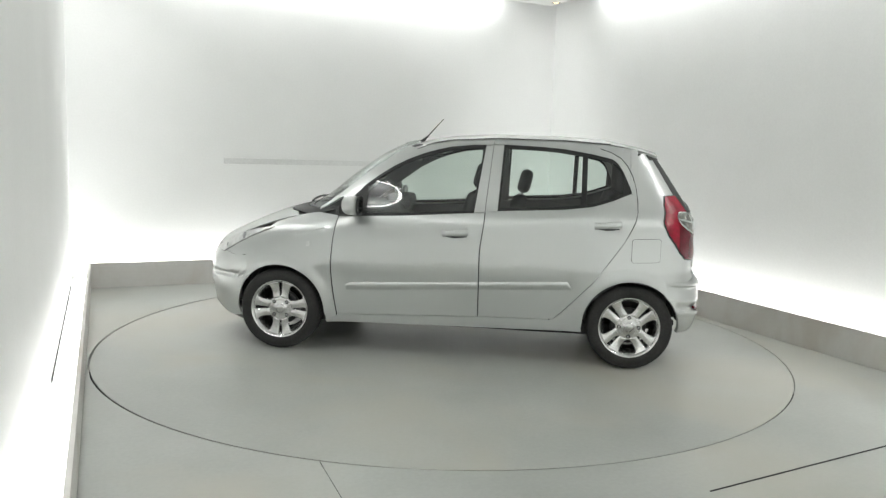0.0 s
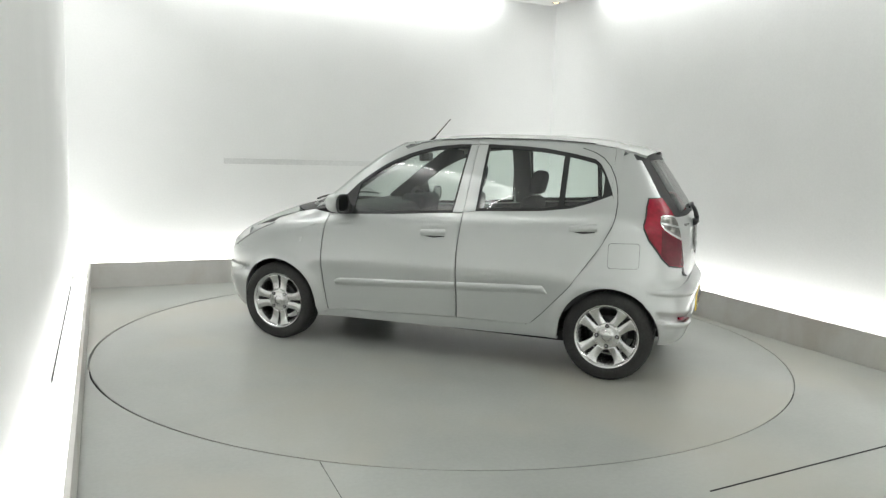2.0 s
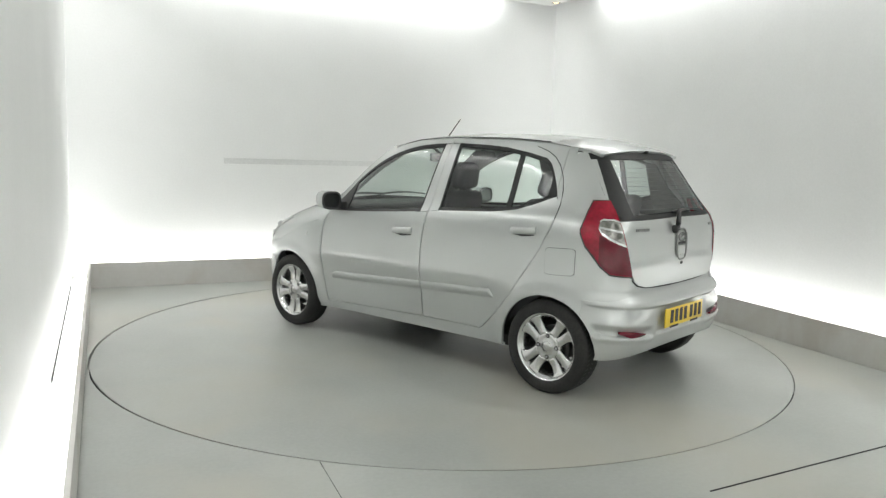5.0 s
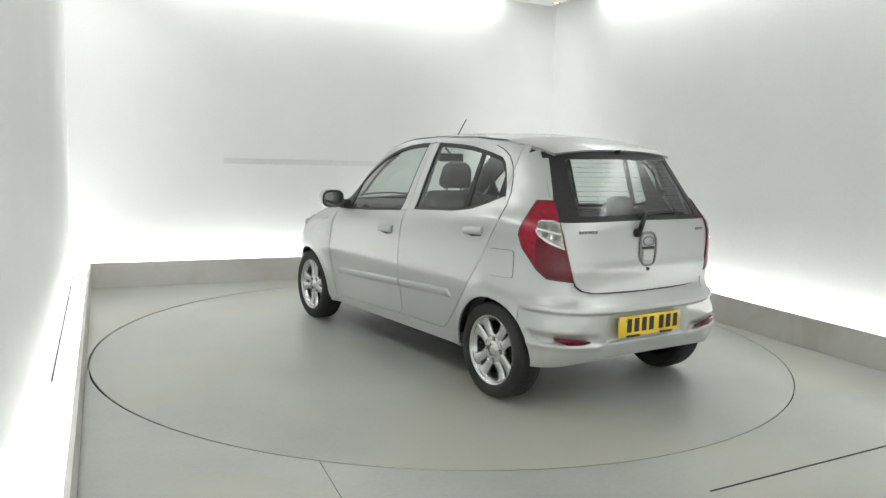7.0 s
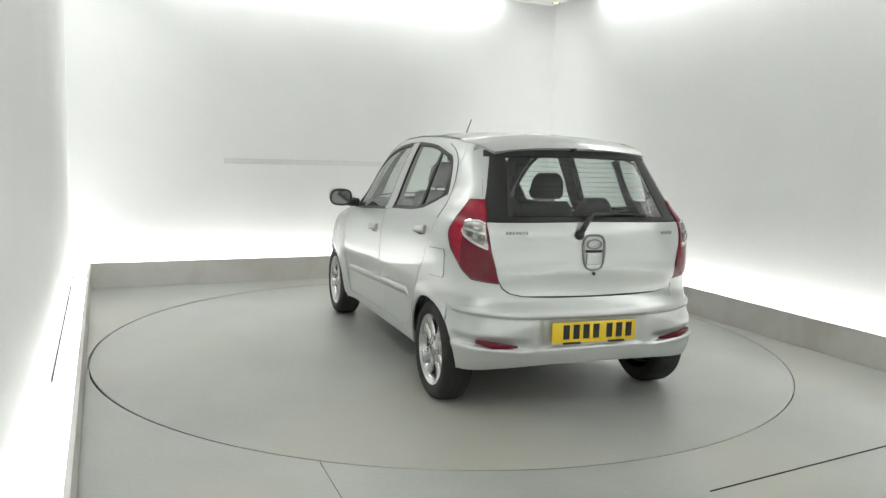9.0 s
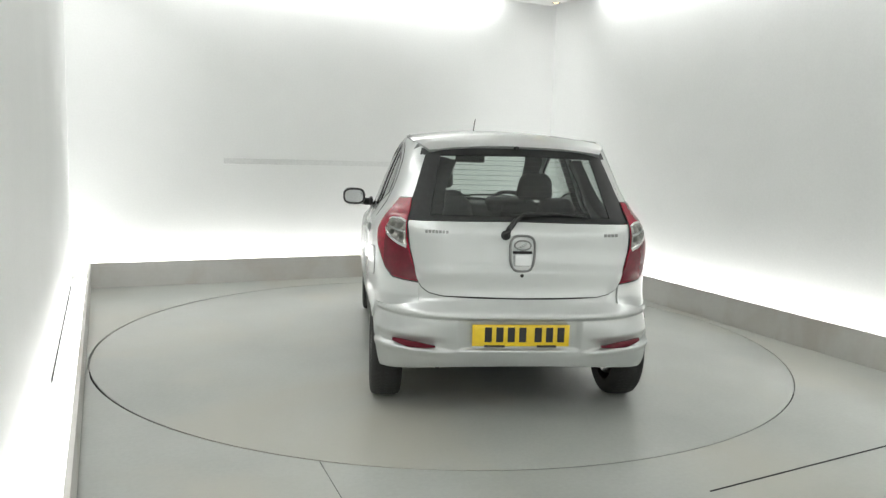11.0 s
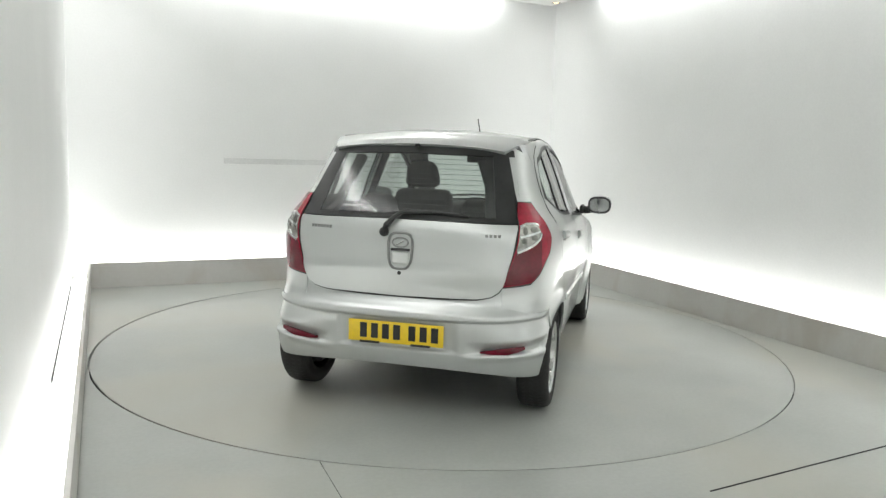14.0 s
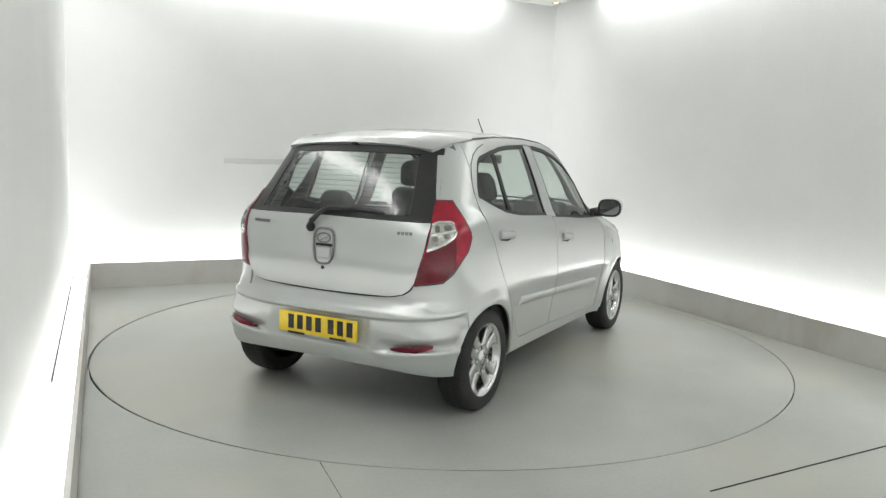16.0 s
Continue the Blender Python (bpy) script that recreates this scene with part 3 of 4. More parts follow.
    both("side_moulding", panel(on_side, [(-0.80, 0.520), (-0.186, 0.489)], [(-0.80, 0.528), (-0.77, 0.574), (-0.186, 0.543)], 0.04, 8, 0.006, 0.004, relief=lambda q, z, p: 0.010 * smooth01((line_at(MOULD, q) - z) / 0.010) * smooth01((z - line_at(MOULD, q) + 0.056) / 0.03)), M_PAINT, car, "", True, rd)

    def handle(x0, x1, z0, slope):
        def make():
            bm = bmesh.new()
            pts = []
            for i in range(9):
                t = i / 8
                x = x0 + (x1 - x0) * t
                z = z0 + slope * t
                pts.append((x, side_y(x, z) + 0.004 + 0.011 * math.sin(math.pi * t) ** 0.6, z))
            tube_bm(pts, 0.0165, 10, bm)
            for v in bm.verts:
                v.co.z = z0 + (v.co.z - z0) * 1.35
            return bm
        return make
    sides("door_handle", handle(0.072, -0.098, 0.862, 0.010), M_PAINT, car, "", fd)
    sides("door_handle", handle(-0.93, -1.098, 0.953, 0.010), M_PAINT, car, "", rd)
    for parents, x0, x1, z in ((fd, -0.095, 0.07, 0.868), (rd, -1.092, -0.93, 0.96)):
        xm = (x0 + x1) / 2
        both("handle_recess", panel(on_side, [(x0 - 0.004, z - 0.016), (xm, z - 0.052), (x1 + 0.004, z - 0.016)], [(x0 - 0.004, z + 0.012), (xm, z + 0.040), (x1 + 0.004, z + 0.012)], 0.012, 8, 0.003, 0.001, relief=lambda q, w, p, xm=xm, zm=z - 0.006: -0.010 * smooth01(1.25 - math.hypot((q - xm) / 0.085, (w - zm) / 0.042))), M_PAINT, car, "", True, parents)
        # black strip paints in the shadow under each handle
        both("grip_shadow", panel(on_side, [(x0 + 0.004, z - 0.026), (xm, z - 0.037), (x1 - 0.004, z - 0.026)], [(x0 + 0.004, z - 0.020), (xm, z - 0.024), (x1 - 0.004, z - 0.020)], 0.02, 3, 0.002, 0.0025), M_SEAL, car, "", True, parents)
    # seam between the rear door's frame and the pillar
    sides("door_seal", lambda: tube_bm([on_side(x, z) for x, z in ((-1.2036, 1.04), (-1.2036, 1.12), (-1.193, 1.20), (-1.17, 1.28), (-1.135, 1.345), (-1.09, 1.395), (-1.03, 1.43), (-0.95, 1.455))], 0.0028, 5), M_SEAL, car, "", rd)
    # roof
    verts, faces = [], []
    xs = [-1.34 + 1.668 * i / 44 for i in range(45)]
    nf = 16
    for x in xs:
        ze = line_at(ROOF_EDGE, max(x, -1.36))
        ye = side_y(x, ze) if x > -1.2 else side_y(-1.2, line_at(ROOF_EDGE, -1.2)) - 0.50 * (-1.2 - x) ** 1.15
        for j in range(-nf, nf + 1):
            f = j / nf
            crown = 0.030 + 0.012 * smooth01((x + 1.35) / 0.5) - 0.02 * smooth01((x - 0.0) / 0.33)
            bow = 0.10 * (1 - f * f) * smooth01((x - 0.0) / 0.33)
            back = -0.022 * (1 - abs(f) ** 3) * smooth01((-1.15 - x) / 0.2)
            verts.append(Vector((x + bow + back, ye * f, ze - 0.006 * smooth01((-1.2 - x) / 0.14) + crown * (1 - abs(f) ** 2.2) + 0.012 * (1 - abs(f)) * smooth01((x - 0.0) / 0.33))))
    m = 2 * nf + 1
    for i in range(len(xs) - 1):
        for j in range(m - 1):
            faces.append((i * m + j, (i + 1) * m + j, (i + 1) * m + j + 1, i * m + j + 1))
    nv = len(verts)
    edge = [j for j in range(m)]  # rear lip folds down
    for j in edge:
        verts.append(verts[j] + Vector((0.0, 0, 0)))
        verts.append(verts[j] + Vector((0.02, 0, -0.016)))
    for j in range(m - 1):
        a, b = nv + 2 * j, nv + 2 * (j + 1)
        faces.append((a, b, b + 1, a + 1))
    # the sides of the roof spoiler fold down
    tailend = [i for i, x in enumerate(xs) if x < -1.10]
    for j, sgn in ((0, 1), (m - 1, -1)):
        base = len(verts)
        for i in tailend:
            v = verts[i * m + j]
            deep = 0.012 * smooth01((-1.10 - xs[i]) / 0.08)
            verts.append(v.copy())
            verts.append(v + Vector((0.004, sgn * 0.006, -0.004 - deep)))
        for k in range(len(tailend) - 1):
            a, b = base + 2 * k, base + 2 * (k + 1)
            faces.append((a, a + 1, b + 1, b) if sgn > 0 else (a, b, b + 1, a + 1))
    single("roof", ([v + OFF for v in verts], faces), M_PAINT, car)
    sides("roof_gutter", lambda: tube_bm([on_side(x, line_at(ROOF_EDGE, x) + 0.001) + Vector((0, -0.012, 0.002)) for x in (-1.02 + 0.05 * i for i in range(26))], 0.003, 6), M_SEAL, car)
    # bonnet, windscreen
    hood = panel(on_front, [(-0.66, 0.83), (-0.636, 0.795), (-0.61, 0.74), (-0.567, 0.70), (-0.35, 0.695), (0, 0.712), (0.35, 0.695), (0.567, 0.70), (0.61, 0.74), (0.636, 0.795), (0.66, 0.83)], [(-0.66, 0.935), (-0.6, 0.955), (0, 0.985), (0.6, 0.955), (0.66, 0.935)], 0.04, 16)
    single("bonnet", hood, M_PAINT, car)
    single("scuttle", panel(on_front, [(-0.68, 0.945), (-0.6, 0.958), (0, 0.988), (0.6, 0.958), (0.68, 0.945)], [(-0.68, 0.985), (0, 1.02), (0.68, 0.985)], 0.05, 4), M_BLACK, car, "black plastic cowl")
    pillar = [(0.995, 0.955), (1.118, 0.795), (1.262, 0.615), (1.372, 0.455), (1.44, 0.355), (1.50, 0.28)]

    def on_screen(f, z):
        return on_front(f * (side_y(line_at(pillar, z), z) + 0.012), z)
    single("windscreen", panel(on_screen, [(-1, 0.99), (0, 1.02), (1, 0.99)], [(-1, 1.42), (-0.7, 1.462), (0, 1.492), (0.7, 1.462), (1, 1.42)], 0.08, 14, 0.004, -0.004), M_GLASS, car, "clear windscreen")
    both("front_pillar", panel(on_side, [(0.30, 1.40), (0.315, 1.402), (0.46, 1.322), (0.62, 1.207), (0.80, 1.077), (0.96, 0.977)], [(0.30, 1.425), (0.36, 1.44), (0.46, 1.372), (0.62, 1.262), (0.80, 1.118), (0.96, 0.995)], 0.03, 4), M_PAINT, car)
    # front bumper and lamps
    nose = lambda a, z: on_front_turn(a, z) if a >= 0 else Vector((on_front_turn(-a, z).x, -on_front_turn(-a, z).y, z))
    low = [(0, 0.175), (0.5, 0.19), (0.60, 0.205), (0.625, 0.30), (0.66, 0.415), (0.695, 0.495)]
    high = [(0, 0.705), (0.3, 0.69), (0.38, 0.676), (0.45, 0.664), (0.60, 0.64), (0.66, 0.645), (0.695, 0.665)]
    low, high = ([(-a, z) for a, z in line[:0:-1]] + line for line in (low, high))
    scoop = lambda a, z, p: -0.03 * smooth01((0.36 - abs(a)) / 0.05) * smooth01((z - 0.27) / 0.03) * smooth01((0.42 - z) / 0.03) - 0.012 * smooth01((abs(z - 0.50) < 0.012) * 1.0)
    bumper = single("front_bumper", panel(nose, low, high, 0.015, 30, relief=scoop), M_PAINT, car)
    both("wing_crest", panel(on_front_turn, [(0.373, 0.676), (0.5, 0.661), (0.62, 0.638), (0.725, 0.671), (0.845, 0.759), (0.905, 0.844)], [(0.373, 0.697), (0.45, 0.742), (0.50, 0.802), (0.62, 0.852), (0.75, 0.875), (0.905, 0.868)], 0.015, 8, 0.01, 0.0015), M_PAINT, car, "", True, wing)
    lamp_low = [(0.375, 0.668), (0.43, 0.655), (0.47, 0.654), (0.53, 0.694), (0.60, 0.760), (0.655, 0.832)]
    lamp_high = [(0.375, 0.692), (0.45, 0.738), (0.50, 0.795), (0.57, 0.828), (0.655, 0.848)]
    head = both("headlight", panel(on_front_turn, lamp_low, lamp_high, 0.012, 10, 0.03, 0.0075), M_HEAD, car, "clear headlight")
    both("lamp_seal", panel(on_front_turn, [(a + 0.003, z - 0.004) for a, z in lamp_low], [(a + 0.003, z + 0.004) for a, z in lamp_high], 0.012, 8, 0.01, 0.0042), M_EMBLEM, car, "", True, head)
    single("chin", panel(nose, [(-0.58, 0.160), (0, 0.150), (0.58, 0.160)], [(-0.58, 0.195), (0, 0.178), (0.58, 0.195)], 0.03, 3, 0.02, -0.004), M_BLACK, bumper, "black lower lip")
    for a, z, r in ((0.555, 0.775, 0.036), (0.47, 0.70, 0.024)):
        c = on_front_turn(a, z) + Vector((0.004, 0.0, 0.0))

        def bowl(c=c, r=r):
            bm = bmesh.new()
            bmesh.ops.create_uvsphere(bm, u_segments=14, v_segments=8, radius=r, matrix=Matrix.Translation(c) @ Matrix.Diagonal((0.35, 0.8, 0.8, 1)))
            return bm
        sides("reflector_bowl", bowl, M_BADGE, car, "", head)


def bumper_form(a, z, p):
    """Ledge, plate pocket and reflector scoops of the rear bumper."""
    y, a = abs(p.y), abs(a)
    step = 0.543 + 0.045 * min(a, 0.7)
    d = 0.013 * smooth01((z - step + 0.007) / 0.014) * (1 - 0.9 * smooth01((z - step - 0.012) / 0.05)) * smooth01((0.70 - a) / 0.12)
    d -= 0.015 * smooth01((0.322 - y) / 0.018) * smooth01((z - 0.368) / 0.02) * smooth01((step - z) / 0.004)
    floor = 0.372 + 0.10 * max(y - 0.42, 0)
    d -= 0.020 * smooth01((y - 0.36) / 0.07) * smooth01((z - floor) / 0.010) * smooth01((floor + 0.075 - z) / 0.045) * smooth01((0.66 - a) / 0.05)
    d += 0.008 * smooth01((y - 0.32) / 0.07) * smooth01((z - floor + 0.04) / 0.03) * smooth01((floor - z + 0.004) / 0.006) * smooth01((0.66 - a) / 0.05)
    return d


def build_tail(car):
    gate_edge = table((0.60, 0.53), (0.65, 0.535), (0.75, 0.549), (0.92, 0.588), (1.06, 0.602))

    def on_gate(f, z):
        return on_rear(f * gate_edge(z), z)
    foot = [(0, 0.652), (0.77, 0.662), (0.90, 0.678), (0.965, 0.705), (1.0, 0.752)]
    foot = [(-f, z) for f, z in foot[:0:-1]] + foot
    swage = lambda f, z, p: 0.008 * smooth01((0.84 - z - 0.02 * f * f) / 0.04)
    gate = single("tailgate", panel(on_gate, foot, [(-1, 1.046), (0, 1.052), (1, 1.046)], 0.04, 24, relief=swage), M_PAINT, car)
    single("gate_frame", panel(on_rear, [(-0.575, 1.05), (0, 1.056), (0.575, 1.05)], [(-0.575, 1.075), (0, 1.080), (0.575, 1.075)], 0.04, 3, 0.01, 0.001), M_SEAL, gate, "black glass border")

    def edge(z):
        return 0.612 - (z - 1.06) * 0.27
    # the rear window narrows upwards: q runs across as a share of the half width

    def on_win(f, z):
        return on_rear(f * edge(z), z)
    glass = single("rear_window", panel(on_win, [(-1, 1.08), (0, 1.085), (1, 1.08)], [(-1, 1.39), (0, 1.40), (1, 1.39)], 0.05, 12, 0.004, -0.002, ends=(-0.9, 0.9)), M_GLASS_R, gate, "tinted rear window")
    # fine heating wires across the pane
    wires = bmesh.new()
    for k in range(11):
        z = 1.105 + 0.0262 * k
        ring = [on_win(-0.79 + 1.58 * i / 12, z) + Vector((0.006, 0, 0)) for i in range(13)]
        rows = [[wires.verts.new(p + Vector((0.0007 * d, 0, 0.0010 * d))) for p in ring] for d in (-1, 1)]
        for i in range(12):
            wires.faces.new((rows[0][i], rows[0][i + 1], rows[1][i + 1], rows[1][i]))
    part("heater_wires", shifted(wires), gate, "thin dark heating wires", M_TEXT)
    for lo, hi in ((-1.0, -0.80), (0.80, 1.0)):
        single("glass_border", panel(on_win, [(-1, 1.054), (1, 1.054)], [(-1, 1.425), (1, 1.425)], 0.03, 12, 0.01, 0.0, ends=(lo, hi)), M_SEAL, gate)
    single("glass_border", panel(on_win, [(-1, 1.388), (0, 1.398), (1, 1.388)], [(-1, 1.424), (0, 1.44), (1, 1.424)], 0.05, 3, 0.01, 0.001), M_SEAL, gate)
    # bumper wraps round both corners
    wrap = lambda a, z: on_rear_turn(a, z) if a >= 0 else Vector((on_rear_turn(-a, z).x, -on_rear_turn(-a, z).y, z))
    low = [(0, 0.283), (0.2, 0.276), (0.4, 0.266), (0.5, 0.262), (0.57, 0.262), (0.582, 0.295), (0.62, 0.37), (0.652, 0.425), (0.685, 0.468), (0.722, 0.506)]
    low = [(-a, z) for a, z in low[:0:-1]] + low
    # body-coloured panel behind the bottom edge of the tailgate, with a dark strip as its seam's shade
    single("tail_panel", panel(wrap, [(-0.37, 0.60), (0.37, 0.60)], [(-0.37, 0.75), (0.37, 0.75)], 0.03, 8, 0.006, -0.010), M_PAINT, car)
    edge_low = [(rear_a(y, z) * (1 if y > 0 else -1), z) for y, z in ((f * gate_edge(z), z) for f, z in foot)]
    single("gate_seam_shade", panel(wrap, [(a * 1.02, z - 0.006) for a, z in edge_low], [(a * 1.02, z + 0.01) for a, z in edge_low], 0.02, 2, 0.004, -0.006), M_SEAL, car)
    bumper = single("rear_bumper", panel(wrap, low, [(-0.72, 0.594), (-0.45, 0.598), (-0.28, 0.622), (0, 0.644), (0.28, 0.622), (0.45, 0.598), (0.72, 0.594)], 0.009, 56, 0.02, 0.002, ends=(-0.718, 0.718), relief=bumper_form), M_PAINT, car)
    return gate, bumper


def lathe(profile, seg=48):
    """Turned shape about the y axis from (radius, y) pairs."""
    bm = bmesh.new()
    rings = [[bm.verts.new((r * math.cos(2 * math.pi * k / seg), y, r * math.sin(2 * math.pi * k / seg))) for k in range(seg)] for r, y in profile]
    for p, q in zip(rings, rings[1:]):
        for k in range(seg):
            bm.faces.new((p[k], p[(k + 1) % seg], q[(k + 1) % seg], q[k]))
    return bm


SPOKE_SLOT = table((0.0, 0.012), (0.12, 0.030), (0.35, 0.046), (0.85, 0.062), (0.95, 0.045), (1.0, 0.010))
SPOKE_EDGE = table((0.0, 0.74), (0.12, 0.66), (0.3, 0.54), (0.55, 0.47), (0.8, 0.455), (0.92, 0.50), (1.0, 0.62))


def spoke_bm(c, s):
    """One blade of the wheel beside the slot at angle c, on the side s; it spreads into the hub and the rim."""
    bm = bmesh.new()
    rows = []
    for i in range(13):
        t = i / 12
        r = 0.078 + 0.113 * t
        lo, hi = sorted((c + s * SPOKE_SLOT(t), c + s * SPOKE_EDGE(t)))
        y = -0.001 - 0.007 * math.sin(math.pi * t) + 0.011 * t
        front = [bm.verts.new((r * math.cos(a), y + dy, r * math.sin(a))) for a, dy in ((lo, -0.004), (lo + (hi - lo) * 0.12, 0.001), ((lo + hi) / 2, 0.0025), (hi - (hi - lo) * 0.12, 0.001), (hi, -0.004))]
        back = [bm.verts.new((r * math.cos(a), y - 0.022, r * math.sin(a))) for a in (hi, lo)]
        rows.append(front + back)
    for p, q in zip(rows, rows[1:]):
        for k in range(7):
            bm.faces.new((p[k], p[(k + 1) % 7], q[(k + 1) % 7], q[k]))
    bm.faces.new(rows[0])
    bm.faces.new(rows[-1][::-1])
    return bm


def build_wheels(car):
    tyre = lathe([(0.196, -0.075), (0.205, -0.083), (0.235, -0.088), (0.262, -0.083), (0.275, -0.072), (0.281, -0.055), (0.283, -0.02), (0.283, 0.02), (0.281, 0.055), (0.275, 0.072), (0.262, 0.083), (0.235, 0.088), (0.208, 0.084), (0.197, 0.076)])
    rim = lathe([(0.155, -0.07), (0.165, -0.02), (0.172, 0.04), (0.180, 0.058), (0.192, 0.070), (0.199, 0.079), (0.204, 0.080), (0.204, 0.070)])
    hub = lathe([(0.0005, 0.064), (0.024, 0.064), (0.029, 0.061), (0.031, 0.056), (0.06, 0.056), (0.083, 0.055), (0.090, 0.050), (0.092, 0.03)], 40)
    disc = lathe([(0.0005, 0.0), (0.085, 0.0), (0.118, 0.006), (0.120, -0.004), (0.12, -0.03)], 32)
    treads = bmesh.new()
    for k in range(60):
        a = 2 * math.pi * k / 60
        for y0, tilt in ((-0.043, 0.25), (0.0, -0.25), (0.043, 0.25)):
            c = Vector((0.2828 * math.cos(a), y0, 0.2828 * math.sin(a)))
            t = Vector((-math.sin(a), 0, math.cos(a)))
            u = Vector((0, 1, 0)) * 0.012 + t * tilt * 0.02
            w = t * 0.0042
            treads.faces.new([treads.verts.new(c + p) for p in (u + w, u - w, -u - w, -u + w)])

    def mesh_of(name, bm, m):
        me = bpy.data.meshes.new(name)
        bmesh.ops.recalc_face_normals(bm, faces=bm.faces)
        bm.to_mesh(me)
        bm.free()
        me.materials.append(m)
        me.polygons.foreach_set("use_smooth", [True] * len(me.polygons))
        return me
    # brake disc is black to paint in the shade behind the spokes
    meshes = [("tyre", mesh_of("tyre", tyre, M_TYRE)), ("tread", mesh_of("tread", treads, M_SEAL)), ("rim", mesh_of("rim", rim, M_ALLOY)), ("hub_cap", mesh_of("hub_cap", hub, M_ALLOY)), ("brake_disc", mesh_of("brake_disc", disc, M_BLACK))]
    spokes = []
    for k in range(4):
        c = math.pi / 2 * k
        for s in (-1, 1):
            bm = spoke_bm(c, s)
            for v in bm.verts:
                v.co.y += 0.056
            me = mesh_of("spoke", bm, M_ALLOY)
            spokes.append(me)
    for x in (WB_F, -WB):
        for s in (1, -1):
            # barrel is blackened too, as the shade inside the wheel
            wheel = part("wheel", mesh_of("wheel_barrel", lathe([(0.150, -0.072), (0.160, -0.068), (0.168, 0.0), (0.172, 0.04)], 32), M_SEAL), car, "silver four-spoke alloy wheel with a black tyre")
            wheel.matrix_local = pose(x + OFF.x, s * (0.712 if x > 0 else 0.690) + OFF.y, R_TYRE, 0, 0, 0 if s > 0 else 180)
            spin = 90 + (0 if x > 0 else 45)
            for name, me in meshes:
                part(name, me, wheel)
            for me in spokes:
                ob = part("spoke", me, wheel)
                ob.matrix_local = pose(0, 0, 0, 0, -spin, 0)
            for k in range(4):
                a = radians(spin + 45 + 90 * k)
                # a black disc round each nut paints the shade of its hole
                for name, r, y, m in (("nut_hole_shade", 0.0145, 0.0535, M_SEAL), ("wheel_nut", 0.0075, 0.058, M_BADGE)):
                    bm = bmesh.new()
                    bmesh.ops.create_cone(bm, segments=12, radius1=r, radius2=r * 0.9, depth=0.007, cap_ends=True, matrix=Matrix.Translation((0.064 * math.cos(a), y, 0.064 * math.sin(a))) @ Matrix.Rotation(radians(-90), 4, "X"))
                    part(name, bm, wheel, "", m)
            # dark arch liner above the tyre
            bm = bmesh.new()
            rings = []
            for a in range(-84, 85, 8):
                c, sn = math.cos(radians(a)), math.sin(radians(a))
                tuck = (0.07 if x < 0 else 0.17) * smooth01(((-a if x < 0 else a) - 25) / 40)
                rings.append([bm.verts.new((x + 0.327 * sn, s * y, R_TYRE + 0.327 * c)) for y in (0.50, 0.745 - tuck)] + [bm.verts.new((x + 0.1 * sn, s * 0.5, R_TYRE + 0.1 * c))])
            for p, q in zip(rings, rings[1:]):
                bm.faces.new((p[0], p[1], q[1], q[0]))
                bm.faces.new((p[2], p[0], q[0], q[2]))
            part("arch_liner", shifted(bm), car, "", M_SEAL)


